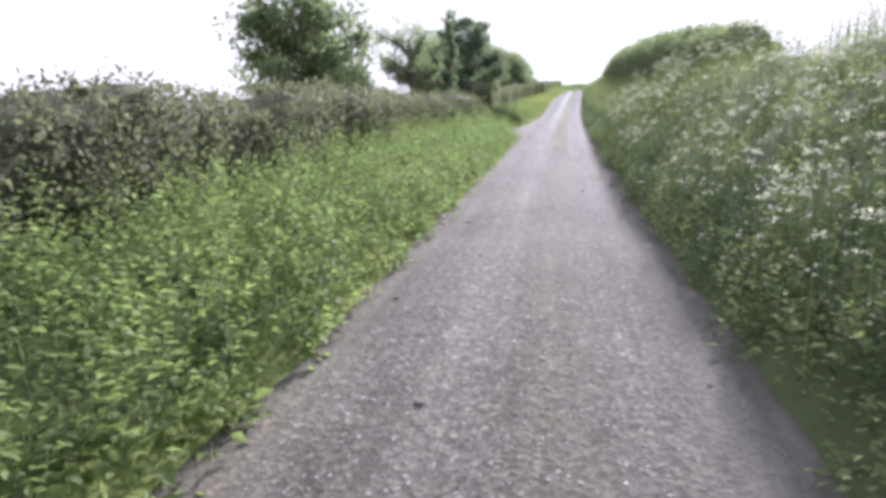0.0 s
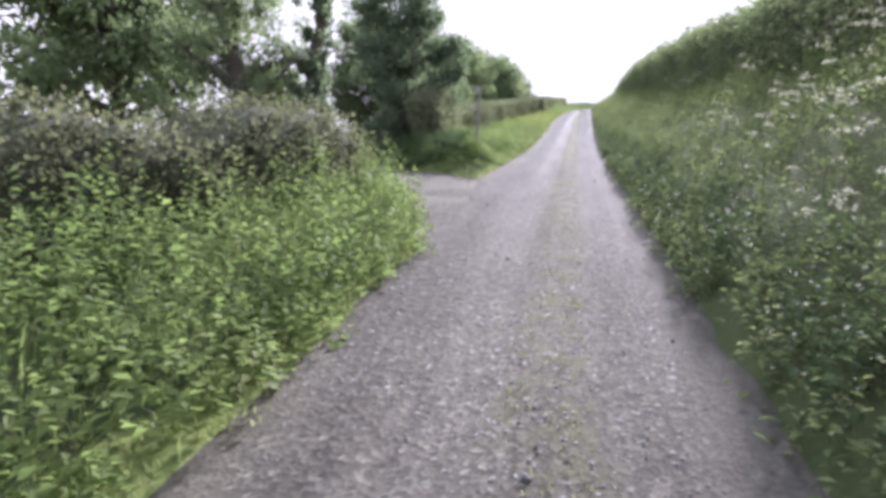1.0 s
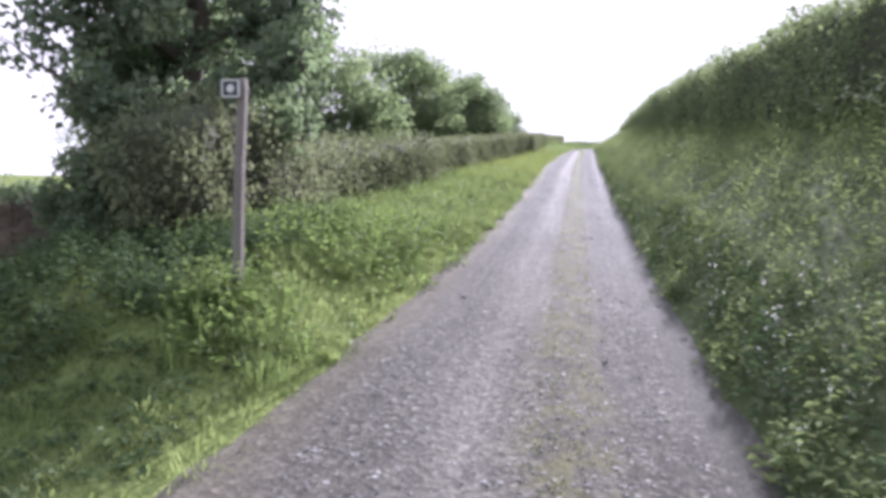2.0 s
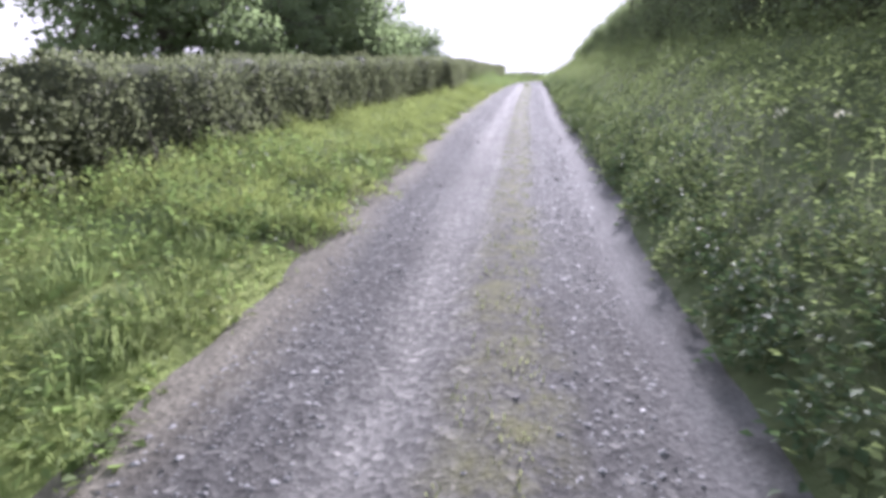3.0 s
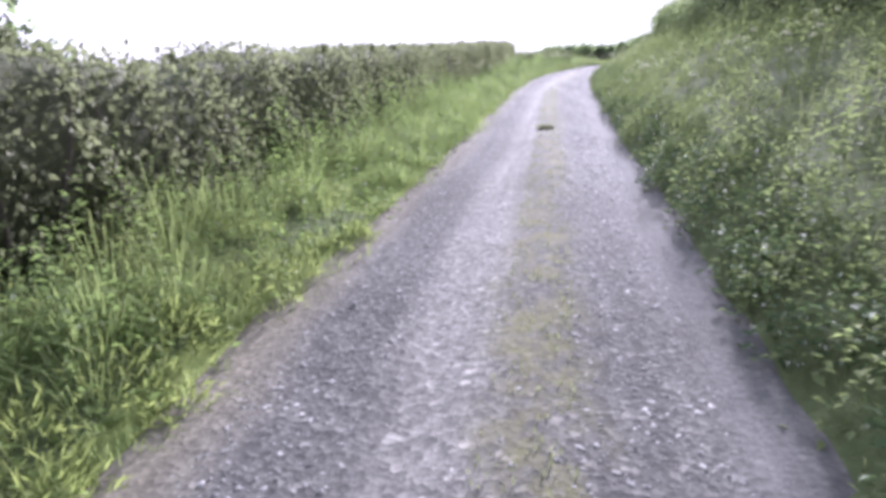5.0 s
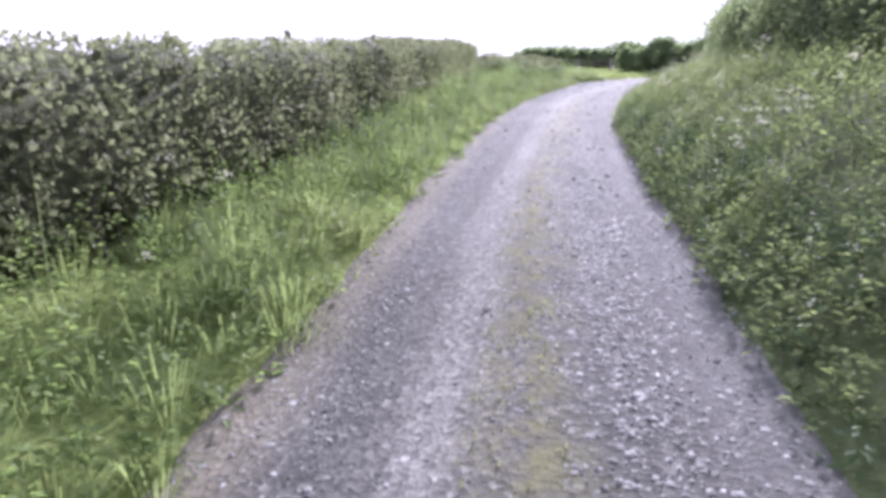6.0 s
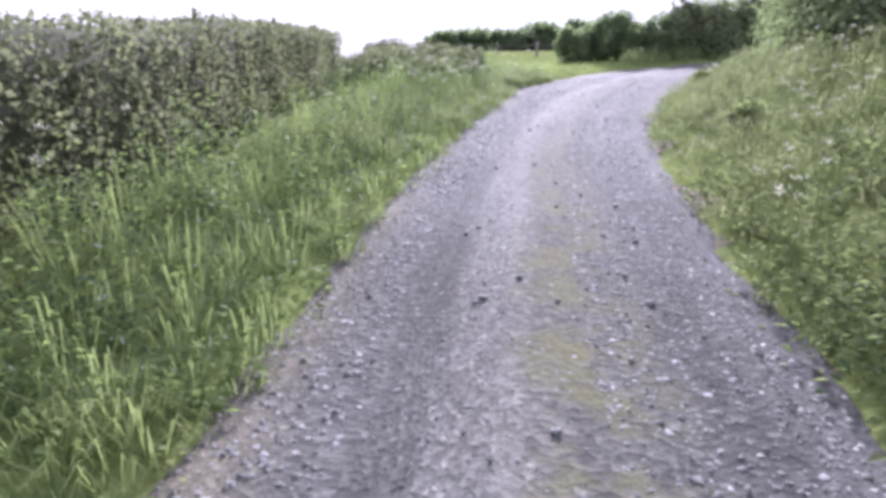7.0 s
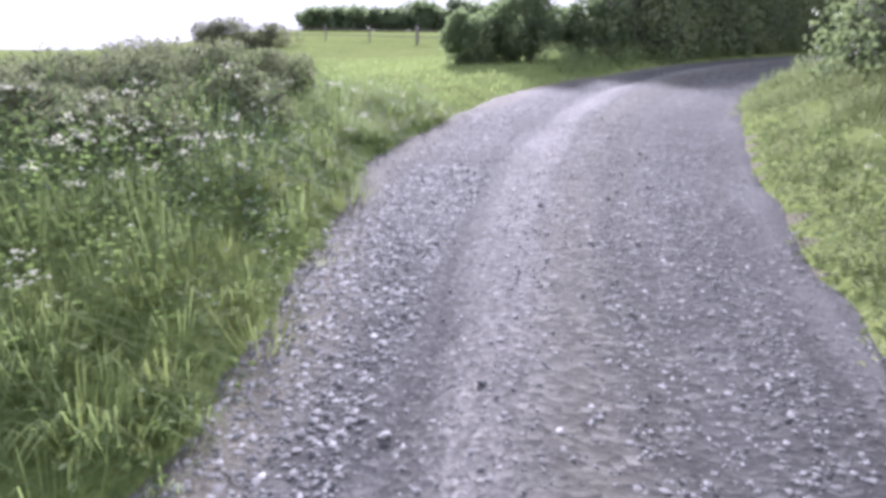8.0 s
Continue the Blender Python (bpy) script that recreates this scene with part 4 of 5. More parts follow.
def cushions(x, y, wide, tall, per):
    """Rounded cushions of soft grass: short blades all over a dome."""
    n = len(x)
    k = np.repeat(np.arange(n), per)
    a, c = rng.uniform(0, 2 * np.pi, n * per), rng.uniform(0.0, 1.0, n * per)
    r = np.sqrt(1 - c * c)
    out = np.stack([np.cos(a) * r, np.sin(a) * r, c], 1)
    inside = rng.uniform(0.55, 1.0, n * per)[:, None]
    size = np.stack([wide[k] * 0.5, wide[k] * 0.5, tall[k]], 1)
    lob = 1 + 0.22 * np.sin(3 * a + k) + 0.15 * np.sin(5 * a + 2 * k + 4 * c)
    at = np.stack([x[k], y[k], height(x, y)[k]], 1) + out * size * inside * lob[:, None]
    axis = out * [0.8, 0.8, 0.5] + rng.normal(0, 0.45, (n * per, 3)) + [0, 0, 0.45]
    return leaves(at, axis, out + rng.normal(0, 0.5, (n * per, 3)), rng.uniform(0.045, 0.12, n * per), rng.uniform(0.007, 0.016, n * per), 0.15)


s, d, x, y, z, inn = left_verge(50, 88, 9)
keep = (clumpy(x, y, 0.28) > 0.36) & (rng.random(len(x)) < 0.75 + 0.25 * inn)
x, y, inn = x[keep], y[keep], inn[keep]
growth("grass_cushions", "soft bright green grass cushions on the verge", [cushions(x, y, rng.uniform(0.26, 0.72, len(x)), rng.uniform(0.12, 0.42, len(x)) * (0.6 + 0.5 * inn), 150)], MOUND_LEAF)
# nettles near the trees, whose shade is painted into the leaf colour
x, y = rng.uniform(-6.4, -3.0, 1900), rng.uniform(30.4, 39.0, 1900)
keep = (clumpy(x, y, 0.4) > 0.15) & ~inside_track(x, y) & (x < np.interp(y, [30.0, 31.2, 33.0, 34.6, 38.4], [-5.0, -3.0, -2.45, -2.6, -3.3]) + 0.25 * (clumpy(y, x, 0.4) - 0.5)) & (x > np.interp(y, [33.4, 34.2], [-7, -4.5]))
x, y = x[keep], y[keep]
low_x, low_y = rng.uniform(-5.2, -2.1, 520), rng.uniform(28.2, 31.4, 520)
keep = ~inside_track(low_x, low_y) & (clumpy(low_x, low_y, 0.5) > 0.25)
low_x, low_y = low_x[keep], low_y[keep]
growth("shade_nettles", "nettles by the side track, tree shade painted into the leaves", [plants(x, y, height(x, y), rng.uniform(0.22, 0.5, len(x)), 18, 0.085, 0.044), plants(low_x, low_y, height(low_x, low_y), rng.uniform(0.05, 0.14, len(low_x)), 14, 0.06, 0.03)], SHADE_LEAF)
# rank growth round the waymark post
s, d, x, y, z, inn = left_verge(33.6, 38.5, 34)
keep = (d < -2.05 - 0.25 * clumpy(y, x, 0.4)) & (d > -4.6)
x, y, z = x[keep], y[keep], z[keep]
growth("rank_nettles", "knee-high bright nettles behind the waymark post", [plants(x, y, z, rng.uniform(0.35, 0.66, len(x)) * (0.5 + 0.7 * clumpy(x, y, 0.4)), 18, 0.085, 0.046, 0.22)], NETTLE_LEAF)
x, y = -2.62 + rng.normal(0, 0.32, 90), 31.85 + rng.normal(0, 0.3, 90)
growth("post_weeds", "tangled nettles and grass round the foot of the waymark post", [plants(x, y, height(x, y), rng.uniform(0.2, 0.5, 90), 18, 0.075, 0.04, 0.2), tufts(x[:30], y[:30], rng.uniform(0.25, 0.45, 30), rng.uniform(0.2, 0.4, 30), 40, 0.008)], NETTLE_LEAF)
# taller mixed growth towards the bend
s, d, x, y, z, inn = left_verge(79, 136, 6.5)
t = (0.28 + 0.40 * inn) * (0.6 + 0.6 * clumpy(x, y, 0.5)) * rng.uniform(0.7, 1.3, len(x)) * (1 - 0.5 * smooth(inn, 0.6, 1.0) * smooth(s, 97, 101) * (1 - smooth(s, 108, 114)))
growth("tall_grass", "tall arching grass on the verge below the hedge", [tufts(x, y, t, rng.uniform(0.25, 0.55, len(x)), 58, 0.0065)], GRASS_BLADE)
s, d, x, y, z, inn = left_verge(81, 136, 27)
growth("verge_plants", "leafy nettles and cow parsley on the verge", [plants(x, y, z, (0.15 + 0.68 * inn ** 1.5 * (1 - 0.5 * smooth(inn, 0.7, 1.0) * smooth(s, 97, 101) * (1 - smooth(s, 108, 114))) + 0.12 * (1 - smooth(s, 98, 106))) * (0.45 + 0.9 * clumpy(x, y, 0.45)) * rng.uniform(0.7, 1.2, len(x)), 18, 0.068, 0.038)], NETTLE_LEAF)
s, d, x, y, z, inn = left_verge(123, 136, 5)
growth("bright_grass", "bright upright grass beside the gravelly edge", [tufts(x, y, rng.uniform(0.25, 0.5, len(x)), rng.uniform(0.2, 0.45, len(x)), 60, 0.007)], MOUND_LEAF)
s, d, x, y, z, inn = left_verge(107, 125.5, 16)
keep = (inn > 0.45) & (clumpy(x, y, 0.5) > 0.35)
x, y, z, inn = x[keep], y[keep], z[keep], inn[keep]
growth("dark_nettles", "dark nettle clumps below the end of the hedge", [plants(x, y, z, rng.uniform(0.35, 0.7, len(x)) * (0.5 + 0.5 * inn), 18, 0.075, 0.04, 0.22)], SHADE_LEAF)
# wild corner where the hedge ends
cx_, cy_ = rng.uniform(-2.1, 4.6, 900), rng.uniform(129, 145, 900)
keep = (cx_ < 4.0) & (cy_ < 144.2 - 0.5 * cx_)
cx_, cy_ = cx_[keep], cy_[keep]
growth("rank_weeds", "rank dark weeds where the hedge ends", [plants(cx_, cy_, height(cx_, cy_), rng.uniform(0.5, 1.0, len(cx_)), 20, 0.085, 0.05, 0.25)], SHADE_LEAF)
s = rng.uniform(141, 167, 900)
x, y = on_lane(s, left_edge(s) - 0.1 - rng.uniform(0, 2.6, 900) * smooth(s, 138, 145))
keep = x > 11.4
x, y = x[keep], y[keep]
growth("hedge_foot_weeds", "rank weeds between the bend and the dark hedge", [plants(x, y, height(x, y), rng.uniform(0.3, 0.75, len(x)), 15, 0.12, 0.06, 0.25)], BANK_LEAF)
# pasture grass at the bend
px_, py_ = rng.uniform(-3.4, 14.6, 19000), rng.uniform(131, 160, 19000)
s_, d_ = lane_of(px_, py_)
keep = d_ < left_edge(s_) - 0.05
px_, py_ = px_[keep], py_[keep]
growth("pasture_grass", "short grazed grass inside the bend", [blades(np.stack([px_, py_, height(px_, py_)], 1), rng.uniform(0.06, 0.2, len(px_)), rng.uniform(0.2, 0.8, len(px_)), 0.018)], GRASS_BLADE)


# the bank
def bank_points(s0, s1, v0, v1, per_m2):
    s, v = scatter(s0, s1, v0, v1, per_m2)
    d = right_edge(s) + v + 0.15 * (clumpy(s, s * 0.4, 0.7) - 0.45)
    x, y = on_lane(s, d)
    return s, v, x, y, height(x, y)


s, v_, x, y, z = bank_points(-11, 120, 0.06, 4.1, 30)
keep = ((v_ < 2.6) | (rng.random(len(x)) < 0.6))
s, v_, x, y, z = s[keep], v_[keep], x[keep], y[keep], z[keep]
t = (0.38 + 0.23 * smooth(v_, 0, 1)) * (0.16 + 0.7 * clumpy(x, y, 0.3) + 0.95 * clumpy(x + 7, y, 0.8)) * (1 - 0.5 * smooth(s, 111, 120)) * rng.uniform(0.7, 1.25, len(x))
hs, hv = scatter(-11, 120, 0.3, 4.0, 1.1)
hx, hy = on_lane(hs, right_edge(hs) + hv)
near = np.concatenate([np.min((px[:, None] - hx) ** 2 + (py[:, None] - hy) ** 2, 1) for px, py in zip(np.array_split(x, 20), np.array_split(y, 20))])
t = t * (0.5 + 0.85 * np.exp(-near / 0.13))
growth("bank_plants", "dense green nettles and cow parsley on the bank", [plants(x, y, z, t, 13, 0.073, 0.041, 0.25)], BANK_LEAF)
s, v_, x, y, z = bank_points(-11, 117, 0.02, 4.3, 55)
keep = rng.random(len(s)) < 0.25 + 0.9 * smooth(s, 55, 105) * (clumpy(x, y, 0.6) > 0.4)
s, v_, x, y, z = s[keep], v_[keep], x[keep], y[keep], z[keep]
t = (0.16 + 0.22 * smooth(v_, 0, 1)) * (0.5 + 0.8 * clumpy(x, y, 0.7)) * rng.uniform(0.6, 1.3, len(x)) * (1 - 0.3 * (1 - smooth(s, 16, 30)))
growth("bank_grass", "long seeding grass on the steep bank", [blades(np.stack([x, y, z], 1), t, rng.uniform(0.2, 0.9, len(x)), 0.007)], BANK_GRASS)
s, v_, x, y, z = bank_points(109, 143, 0.02, 3.7, 13)
t = (0.10 + 0.26 * smooth(v_, 0.1, 1.6)) * (0.5 + 0.9 * clumpy(x, y, 0.5)) * rng.uniform(0.7, 1.3, len(x))
growth("low_bank_grass", "lower yellowish grass on the bank at the bend", [tufts(x, y, t, rng.uniform(0.25, 0.55, len(x)), 14, 0.009)], BANK_GRASS)
s, v_, x, y, z = bank_points(109, 143, 0.1, 3.7, 3.4)
growth("bank_cushions", "rough olive grass cushions on the bank at the bend", [cushions(x, y, rng.uniform(0.3, 0.75, len(x)), rng.uniform(0.06, 0.22, len(x)) * (0.5 + 0.6 * smooth(v_, 0, 1.5)), 90)], BANK_GRASS)
s, v_, x, y, z = bank_points(103, 142, 0.05, 4.4, 30)
keep = clumpy(x, y, 0.5) > rng.uniform(0.1, 0.75, len(x))
x, y, z = x[keep], y[keep], z[keep]
growth("bank_weeds", "leafy weeds high on the bank at the bend", [plants(x, y, z, rng.uniform(0.12, 0.42, len(x)), 13, 0.075, 0.038, 0.2)], BANK_LEAF)
s, v_, x, y, z = bank_points(-11, 117, 0.02, 0.85, 36)
t = rng.uniform(0.2, 0.5, len(x)) * (1 + 0.6 * (1 - smooth(s, 10, 22)))
# about half get the shade-toned leaf, painting in the bank foot's own shade
for pick, name_, label_, leaf_ in ((clumpy(x, y, 0.45) > 0.5, "bank_foot_nettles", "low nettles along the foot of the bank, shade painted into the leaves", SHADE_LEAF), (clumpy(x, y, 0.45) <= 0.5, "bank_foot_plants", "low leafy plants along the foot of the bank", BANK_LEAF)):
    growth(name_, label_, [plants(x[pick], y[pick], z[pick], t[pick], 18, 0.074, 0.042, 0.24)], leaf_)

# cow parsley
flower_sets = []
for (s0, s1, v0, v1, many, tall_) in ((-2.3, -0.2, 0.25, 0.75, 60, 0.85), (-1, 2.6, 0.8, 1.9, 40, 0.85), (6.9, 9.2, 0.25, 0.85, 45, 0.85), (97.5, 99.8, 0.4, 1.3, 45, 0.55), (2, 14, 0.7, 3.6, 270, 0.72), (-6, 12, 1.4, 3.4, 170, 0.62), (-1.5, 4, 0.3, 1.8, 110, 0.85), (10, 17, 0.5, 3.0, 260, 0.9), (16, 27, 0.7, 3.4, 260, 0.9), (27, 39, 0.8, 3.5, 40, 0.8), (103, 118, 0.4, 2.2, 60, 0.7), (30, 90, 0.6, 3.5, 14, 0.75), (90, 120, 0.4, 3.0, 60, 0.6), (128.5, 130.5, 0.5, 1.2, 16, 0.4), (119, 126, 0.5, 2.5, 30, 0.45)):
    hub = rng.integers(0, max(3, many // 11), many)
    s = rng.uniform(s0, s1, many)[hub] + rng.normal(0, 0.28, many)
    v_ = np.maximum(rng.uniform(v0, v1, many)[hub] + rng.normal(0, 0.22, many), 0.15)
    x, y = on_lane(s, right_edge(s) + v_)
    flower_sets.append((x, y, height(x, y), rng.uniform(0.75, 1.15, many) * tall_, rng.uniform(0.024, 0.062, many)))
s, d = rng.uniform(101, 131, 120), rng.uniform(-4.5, -1.9, 120)
keep = d > hedge_d(s)
x, y = on_lane(s[keep], d[keep])
flower_sets.append((x, y, height(x, y), rng.uniform(0.65, 1.1, len(x)), rng.uniform(0.03, 0.06, len(x))))
hub = rng.integers(0, 18, 44)
x, y = on_lane(rng.uniform(124.5, 131, 44)[hub] + rng.normal(0, 0.3, 44), rng.uniform(-4.4, -2.1, 44)[hub] + rng.normal(0, 0.25, 44))
flower_sets.append((x, y, height(x, y), rng.uniform(0.75, 1.2, 44), rng.uniform(0.035, 0.07, 44)))
hub = rng.integers(0, 12, 60)
x, y = on_lane(rng.uniform(126.0, 130.0, 60)[hub] + rng.normal(0, 0.2, 60), rng.uniform(-3.6, -2.2, 60)[hub] + rng.normal(0, 0.15, 60))
flower_sets.append((x, y, height(x, y), rng.uniform(0.6, 0.95, 60), rng.uniform(0.03, 0.065, 60)))
stalks, heads = zip(*[umbels(*a) for a in flower_sets])
growth("flower_stalks", "thin green cow parsley stalks", list(stalks), STEM)
growth("cow_parsley_flowers", "white lacy cow parsley heads above the grass", list(heads), PETAL, "flowers")
# thin growth on the crown of the lane
s, d = scatter(14, 107, -0.3, 0.2, 260)
keep = (clumpy(s * 2.0, d * 3, 0.5) > 0.48)
s, d = s[keep], d[keep]
x, y = on_lane(s, d)
growth("crown_grass", "sparse short grass along the crown of the lane", [blades(np.stack([x, y, lane_height(s, d)], 1), rng.uniform(0.015, 0.05, len(x)), rng.uniform(0.3, 1.0, len(x)), 0.008)], BANK_GRASS, "grass")

# ---- pole, fence, clod ----
def waymark_post(x, y, tall):
    """A square oak post with a chamfered head and a small framed disc board on its side."""
    z = float(height(np.array([x]), np.array([y]))[0])
    ob = thing("waymark_post", "grey weathered wooden post with a small framed waymark", "post", (x, y, z))

    def box(name, centre, size, material, bevel, label="", turn=0.0):
        bm = bmesh.new()
        bmesh.ops.create_cube(bm, size=1.0)
        for v in bm.verts:
            v.co = Vector((v.co.x * size[0], v.co.y * size[1], v.co.z * size[2]))
        bmesh.ops.bevel(bm, geom=bm.edges[:], offset=bevel, segments=2, affect="EDGES")
        bmesh.ops.transform(bm, verts=bm.verts, matrix=Matrix.Translation(centre) @ Matrix.Rotation(turn, 4, "Z"))
        me = bpy.data.meshes.new(name)
        bm.to_mesh(me)
        bm.free()
        me.materials.append(material)
        return part(name, me, ob, label)

    bm = bmesh.new()
    bmesh.ops.create_cube(bm, size=1.0)
    bmesh.ops.subdivide_edges(bm, edges=[e for e in bm.edges if abs(e.verts[0].co.z - e.verts[1].co.z) > 0.5], cuts=6)
    for v in bm.verts:
        f = v.co.z + 0.5
        k = 0.55 if f > 0.99 else 1.0
        v.co = Vector((x + v.co.x * 0.074 * k + 0.11 * f - 0.06 + 0.006 * math.sin(f * 9), y + v.co.y * 0.074 * k, z - 0.25 + (tall + 0.25) * (f if f > 0.99 else f * 1.14 * 0.985)))
    bmesh.ops.bevel(bm, geom=[e for e in bm.edges if abs(e.verts[0].co.z - e.verts[1].co.z) > 0.1], offset=0.008, segments=2, affect="EDGES")
    me = bpy.data.meshes.new("shaft")
    bm.to_mesh(me)
    bm.free()
    me.materials.append(POST_WOOD)
    part("shaft", me, ob)
    cx, cz = x - 0.035, z + tall - 0.09
    for n_, (dx, dz, sx, sz) in enumerate(((0, 0.065, 0.15, 0.014), (0, -0.065, 0.15, 0.014), (-0.072, 0, 0.014, 0.13), (0.072, 0, 0.014, 0.13))):
        box("frame_bar", (cx + dx, y - 0.062, cz + dz), (sx, 0.02, sz), WHITE_METAL, 0.003, "white painted frame")
    board = box("board", (cx, y - 0.055, cz), (0.135, 0.014, 0.118), BOARD, 0.003, "dark backing board")
    bm = bmesh.new()
    bmesh.ops.create_cone(bm, cap_ends=True, segments=20, radius1=0.034, radius2=0.031, depth=0.008, matrix=Matrix.Translation((cx, y - 0.066, cz)) @ Matrix.Rotation(math.pi / 2, 4, "X"))
    me = bpy.data.meshes.new("disc")
    bm.to_mesh(me)
    bm.free()
    me.materials.append(WHITE_METAL)
    part("disc", me, board, "pale round waymark disc")
    return ob


WHITE_METAL = rough_material("white_paint", [(0.3, (0.55, 0.55, 0.54)), (0.7, (0.72, 0.72, 0.70))], 14.0, 0.1, 0.5)
BOARD = rough_material("dark_board", [(0.3, (0.04, 0.045, 0.05)), (0.7, (0.08, 0.085, 0.09))], 12.0, 0.1, 0.6)
waymark_post(-2.62, 32.0, 1.9)


def brush_heap(x, y, wide, tall, seed):
    """A heap of brown hedge cuttings: a rough mound bristling with sticks."""
    r = np.random.default_rng(seed)
    z = float(height(np.array([x]), np.array([y]))[0])
    ob = thing("brush_heap", "brown heap of dry hedge cuttings beside the track", "heap", (x, y, z))
    bm = bmesh.new()
    bmesh.ops.create_icosphere(bm, subdivisions=4, radius=1.0)
    for v in bm.verts:
        k = 1 + 0.3 * noise.noise(v.co * 1.7 + Vector((seed, 2, 0))) + 0.14 * noise.noise(v.co * 5.0)
        v.co = Vector((x + v.co.x * k * wide / 2, y + v.co.y * k * wide * 0.42, z - 0.1 + max(0.0, v.co.z * k * tall * 0.95)))
    me = bpy.data.meshes.new("mound")
    bm.to_mesh(me)
    bm.free()
    me.materials.append(SOIL)
    part("mound", me, ob)
    n = 420
    a, c = r.uniform(0, 6.28, n), r.uniform(0, 1, n)
    q = np.sqrt(1 - c * c)
    at = np.stack([x + np.cos(a) * q * wide * 0.5, y + np.sin(a) * q * wide * 0.42, z + c * tall * 0.9], 1)
    sticks = [tube(np.stack([p, p + d * 0.5 + e * 0.06, p + d]), [0.014, 0.011, 0.005], 4) for p, d, e in zip(at, unit(np.stack([np.cos(a), np.sin(a), 0.3 + 0 * a], 1) + r.normal(0, 0.8, (n, 3))) * r.uniform(0.2, 0.7, n)[:, None], r.normal(0, 1, (n, 3)))]
    v, f_ = join(sticks)
    tagged(part("brushwood", mesh_of("brushwood", v, f_, BARK), ob), kind="stuff")
    return ob


SOIL = rough_material("dry_soil", [(0.25, (0.081, 0.062, 0.048)), (0.6, (0.144, 0.115, 0.088)), (0.8, (0.21, 0.18, 0.144))], 7.0, 0.9)
brush_heap(-12.7, 40.6, 2.9, 1.3, 5)


def fence():
    """Posts with two rails across the pasture."""
    spots = [(15.31, 169.15), (12.14, 172.67), (8.97, 176.38), (5.7, 179.91), (2.33, 183.53), (-1.04, 187.16)]
    zs = [float(height(np.array([a]), np.array([c]))[0]) for a, c in spots]
    ob = thing("fence", "old post and rail fence across the pasture", "fence", (*spots[0], zs[0]))
    f = np.array([-0.15, 0.3, 0.96, 1.0])
    for n_, ((a, c), z0) in enumerate(zip(spots, zs)):
        r = 0.13 if n_ == 1 else 0.065
        v, q = tube(np.stack([a + 0 * f, c + 0 * f, z0 + f * 1.25], 1), r * np.array([1.05, 1.0, 0.95, 0.3]), 8)
        part("post", mesh_of("post", v, q, POST_WOOD, soft=True), ob)
    for (a, c), z0, (e, g), z1 in zip(spots, zs, spots[1:], zs[1:]):
        for h in (0.5, 0.95):
            k = np.linspace(0, 1, 4)
            v, q = tube(np.stack([a + (e - a) * k, c + (g - c) * k, z0 + (z1 - z0) * k + h - 0.04 * np.sin(k * np.pi)], 1), np.full(4, 0.035), 6)
            part("rail", mesh_of("rail", v, q, POST_WOOD, soft=True), ob)
    return ob


fence()


def clod(label, s, d, wide, tall, seed, material, grassy):
    """A lump of turf or soil lying on the ground, broken and uneven."""
    r = random.Random(seed)
    x, y = (float(c) for c in on_lane(s, d))
    z = float(lane_height(s, d)) if abs(d) < 1.2 else float(height(np.array([x]), np.array([y]))[0])
    ob = thing("clod", label, "clod", (x, y, z))
    bm = bmesh.new()
    bmesh.ops.create_icosphere(bm, subdivisions=3, radius=1.0)
    for v in bm.verts:
        k = 1 + 0.45 * noise.noise(v.co * 1.9 + Vector((seed, 0, 0))) + 0.2 * noise.noise(v.co * 5.0)
        v.co = Vector((x + v.co.x * k * wide / 2, y + v.co.y * k * wide * 0.32, z + max(-0.01, v.co.z * k * tall)))
    me = bpy.data.meshes.new("soil")
    bm.to_mesh(me)
    bm.free()
    me.materials.append(material)
    part("soil", me, ob)
    if grassy:
        n = 90
        px, py = x + rng.normal(0, wide * 0.2, n), y + rng.normal(0, wide * 0.13, n)
        v, f_ = blades(np.stack([px, py, np.full(n, z + tall * 0.5)], 1), rng.uniform(0.04, 0.12, n), rng.uniform(0.4, 1.0, n), 0.008)
        tagged(part("grass", mesh_of("grass", v, f_, BANK_GRASS), ob), kind="stuff")
    return ob


clod("broken clod of turf lying on the crown of the lane", 94.9, -0.12, 0.36, 0.055, 3, VERGE_SOIL, True)
for n_, (cs, cd) in enumerate([(58.4, -2.5), (64, -2.5), (70.5, -2.4)]):
    clod("scraped brown soil in the grass verge", cs, cd, 0.30 + 0.06 * (n_ % 3), 0.05, 10 + n_, SOIL, True)


def pale_trunk(x, y, tall, r):
    """A bare trunk standing in a gap of the hedge."""
    z = float(height(np.array([x]), np.array([y]))[0])
    ob = thing("sapling", "pale bare sapling in a gap of the clipped hedge", "sapling", (x, y, z))
    f = np.linspace(-0.1, 1, 6)
    v, q = tube(np.stack([x + 0.05 * np.sin(f * 4), y + 0.04 * np.cos(f * 3), z + f * tall], 1), r * (1.2 - 0.5 * f), 8)
    part("stem", mesh_of("stem", v, q, POST_WOOD, soft=True), ob)
    for k, (a, h) in enumerate(((0.6, 0.55), (2.2, 0.7), (-1.9, 0.8))):
        g = np.linspace(0, 1, 4)
        v, q = tube(np.stack([x + np.cos(a) * 0.3 * g, y + np.sin(a) * 0.4 * g, z + tall * h + 0.4 * g], 1), r * 0.45 * (1.1 - 0.8 * g), 6)
        part("branch", mesh_of("branch", v, q, POST_WOOD, soft=True), ob)
    return ob


pale_trunk(-1.1, 101.61, 1.15, 0.035)


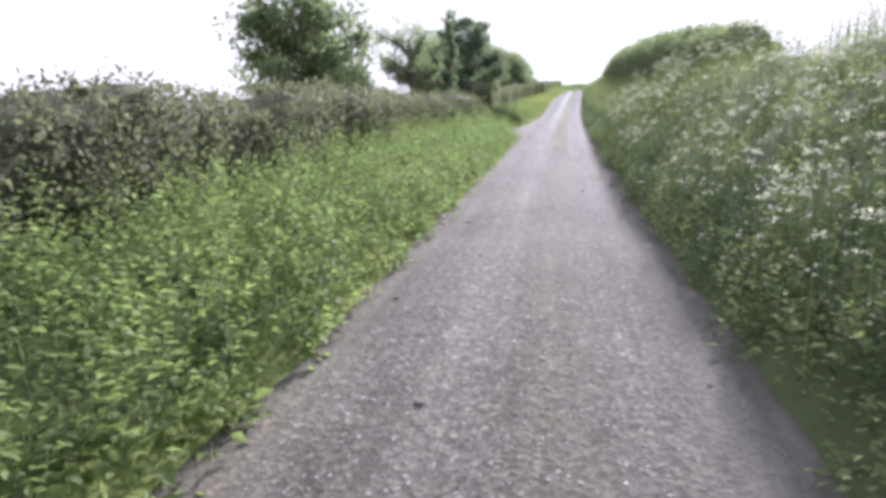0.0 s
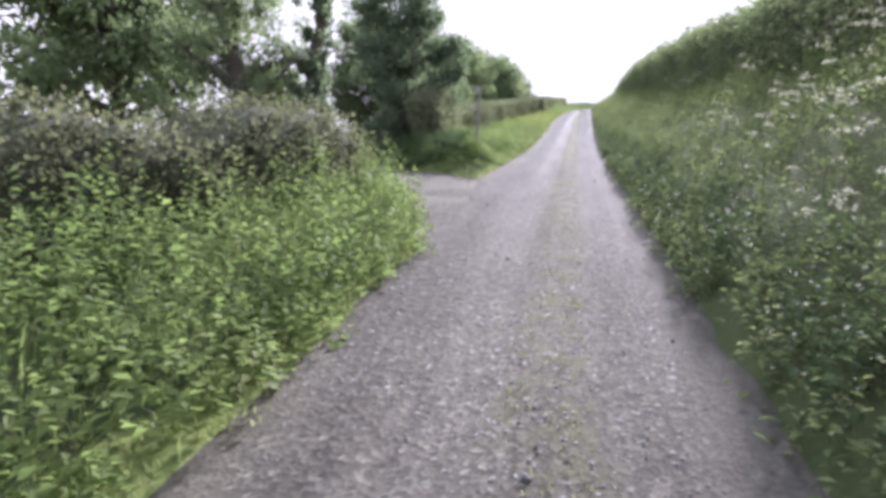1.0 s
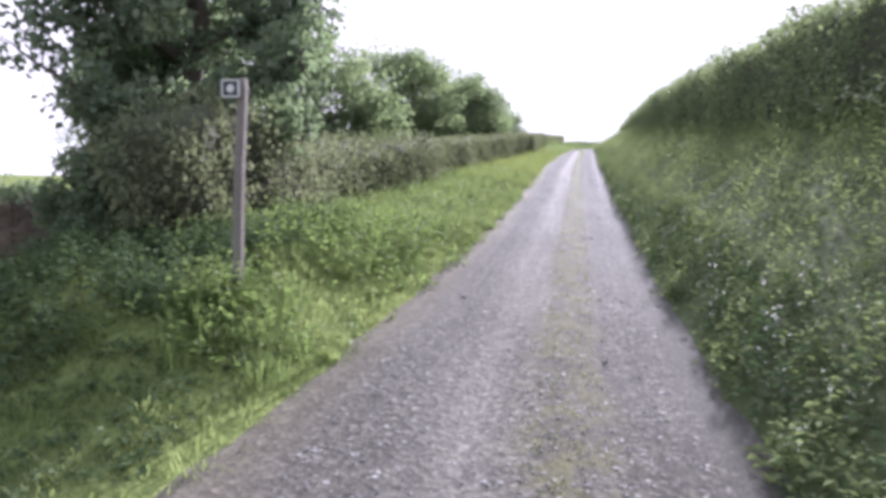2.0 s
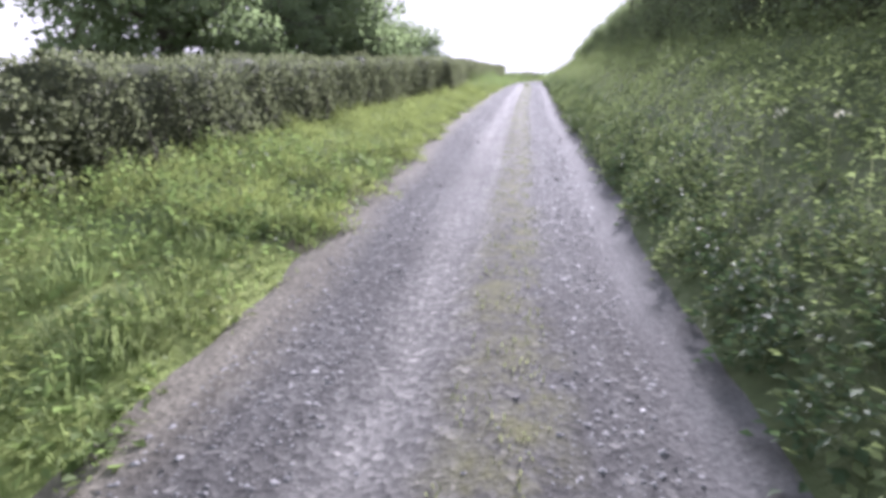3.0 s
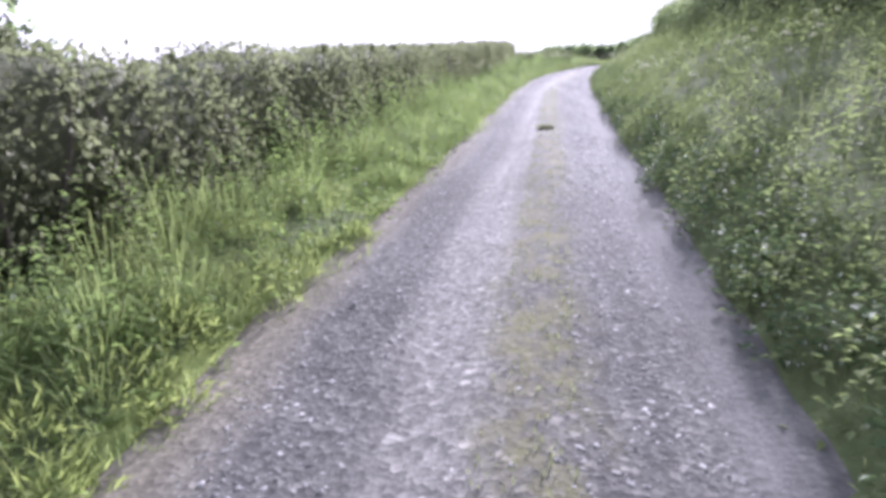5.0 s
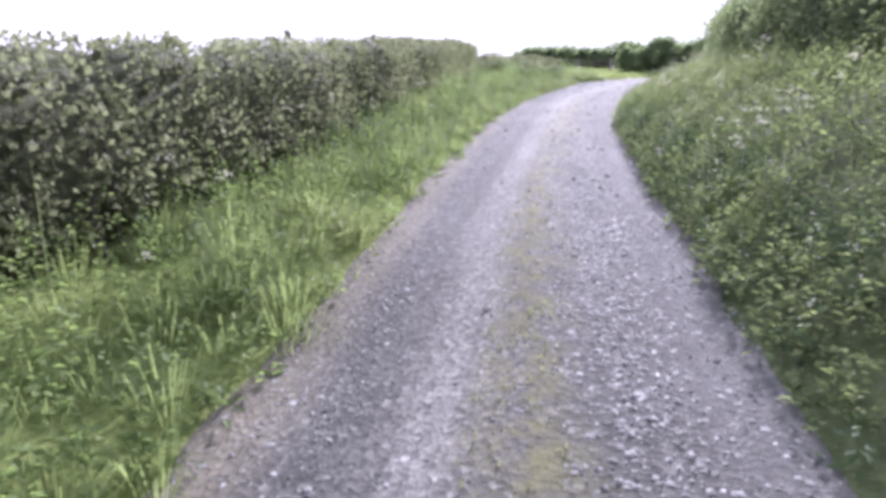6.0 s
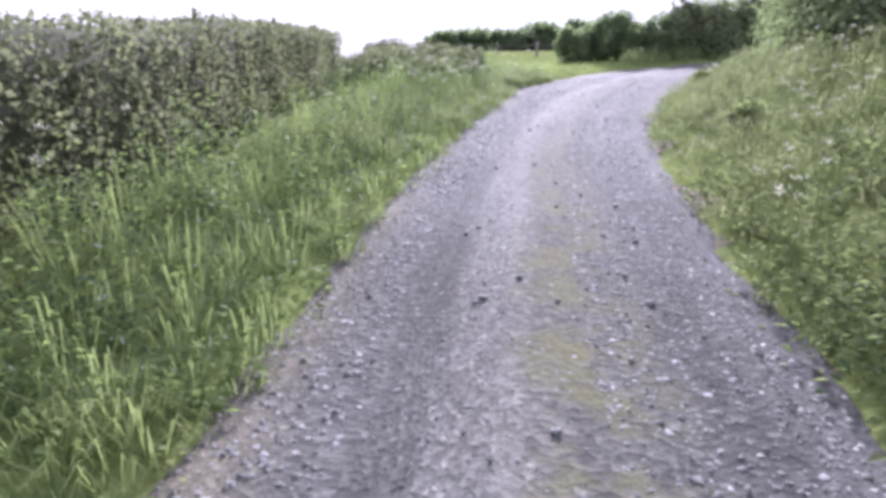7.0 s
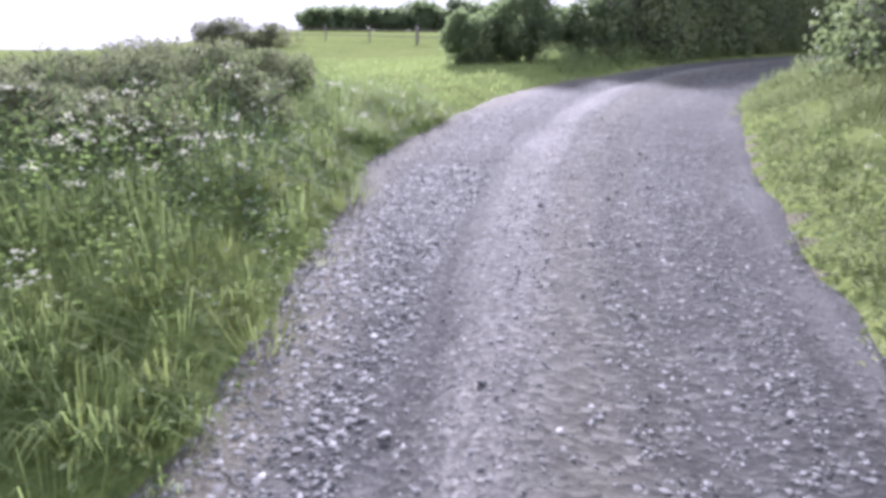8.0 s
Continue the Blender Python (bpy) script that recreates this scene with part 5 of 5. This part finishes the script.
def verge_stone(s, d, size, seed):
    """A pale piece of limestone half sunk in the turf."""
    x, y = (float(c) for c in on_lane(s, d))
    z = float(height(np.array([x]), np.array([y]))[0])
    bm = bmesh.new()
    bmesh.ops.create_icosphere(bm, subdivisions=2, radius=1.0)
    for v in bm.verts:
        k = size * (1 + 0.9 * noise.noise(v.co * 1.6 + Vector((seed * 5.3, 3, 0))))
        v.co = Vector((x, y, z + size * 0.35)) + Vector((v.co.x * k, v.co.y * k * 0.8, v.co.z * k * 0.55))
    me = bpy.data.meshes.new("stone")
    bm.to_mesh(me)
    bm.free()
    me.materials.append(STONE)
    ob = new("stone", me)
    return tagged(ob, "pale limestone lump lying on the bare verge", "stone", "stones on the verge")


for n_, (s_, d_, r_) in enumerate([(71, -2.05, 0.042), (71.4, -2.15, 0.036)]):
    verge_stone(s_, d_, r_, n_)

# ---- loose stones ----
def pebble(seed):
    bm = bmesh.new()
    bmesh.ops.create_icosphere(bm, subdivisions=1, radius=1.0)
    r = random.Random(seed)
    for v in bm.verts:
        v.co = Vector((v.co.x * 1.0, v.co.y * 0.75, v.co.z * 0.55)) * r.uniform(0.72, 1.2)
    me = bpy.data.meshes.new("stone")
    bm.to_mesh(me)
    bm.free()
    me.materials.append(CHIPPING)
    return me


def gravel(s, d, size):
    """Angular chippings of eight faces each, bedded in the surface."""
    n = len(s)
    x, y = on_lane(s, d)
    z = lane_height(s, d)
    base = np.array([[1, 0, 0], [0, 1, 0], [-1, 0, 0], [0, -1, 0], [0, 0, 0.5]])
    v = base[None] * rng.uniform(0.55, 1.25, (n, 5, 3)) + rng.normal(0, 0.25, (n, 5, 3)) * [1, 1, 0.25]
    a = rng.uniform(0, 2 * np.pi, n)
    c, sn = np.cos(a)[:, None], np.sin(a)[:, None]
    v = np.stack([v[..., 0] * c - v[..., 1] * sn, v[..., 0] * sn + v[..., 1] * c, v[..., 2]], -1)
    v = v * size[:, None, None] + np.stack([x, y, z], 1)[:, None]
    t = np.array([[0, 1, 4], [1, 2, 4], [2, 3, 4], [3, 0, 4]])
    return v.reshape(-1, 3), (np.arange(n)[:, None, None] * 5 + t).reshape(-1, 3)


def band(s0, s1, d0, d1, per_m2, lo, hi):
    s, d = scatter(s0, s1, d0, d1, per_m2 * 0.82)
    size = lo + (hi - lo) * rng.random(len(s)) ** 2.5
    return gravel(s, d, size)


sets = [
    band(-8, 137, -1.65, 0.9, 35, 0.007, 0.022),
    band(-8, 14, -1.45, 0.7, 260, 0.006, 0.02),
    band(12, 33, -0.8, 0.78, 320, 0.007, 0.023),
    band(33, 51, 0.15, 0.8, 300, 0.008, 0.024),
    band(51, 82, 0.15, 0.86, 520, 0.009, 0.030),
    band(82, 89, 0.15, 0.86, 300, 0.008, 0.024),
    band(89, 113, 0.15, 0.95, 460, 0.009, 0.030),
    band(26, 51, -1.6, -0.85, 280, 0.008, 0.024),
    band(51, 82, -1.65, -0.85, 320, 0.009, 0.026),
    band(82, 113, -1.5, -0.85, 280, 0.008, 0.023),
    band(95, 137, -1.5, 1.6, 45, 0.008, 0.026),
    band(113, 121, -1.5, -0.8, 480, 0.010, 0.028),
    band(120, 132, -1.75, -0.75, 950, 0.011, 0.032),
    band(128, 137, -2.4, -1.2, 380, 0.010, 0.032),
    band(99, 133, 0.42, 1.5, 400, 0.009, 0.026),
    band(122, 137, -1.0, 1.3, 170, 0.009, 0.028),
    band(111, 136, 1.2, 2.0, 230, 0.008, 0.024),
    band(129, 147, -2.0, 2.2, 90, 0.010, 0.032),
]
s, d = scatter(16, 31, -5.5, -0.8, 140)
x, y = on_lane(s, d)
keep = inside_track(x, y) | ((d > -1.7) & (s < 28))
sets.append(gravel(s[keep], d[keep], 0.008 + 0.018 * rng.random(int(keep.sum())) ** 2.5))
v, f_ = join(sets)
ob = new("gravel", mesh_of("gravel", v, f_, CHIPPING))
ob.parent = road
tagged(ob, "loose grey limestone chippings", kind="stuff")
shapes = [pebble(k_) for k_ in range(6)]
for n_ in range(300):
    s1_ = rng.uniform(-2, 135) if n_ < 120 else rng.uniform(107, 135)
    d1_ = rng.uniform(-1.5, 1.1)
    x1, y1 = on_lane(s1_, d1_)
    size = 0.014 + 0.026 * rng.random() ** 2.5
    st = new("stone", shapes[n_ % 6])
    st.parent = road
    st.location = (x1, y1, float(lane_height(s1_, d1_)) + size * 0.25)
    st.rotation_euler = (rng.uniform(-0.3, 0.3), rng.uniform(-0.3, 0.3), rng.uniform(0, 6.28))
    st.scale = (size, size, size)
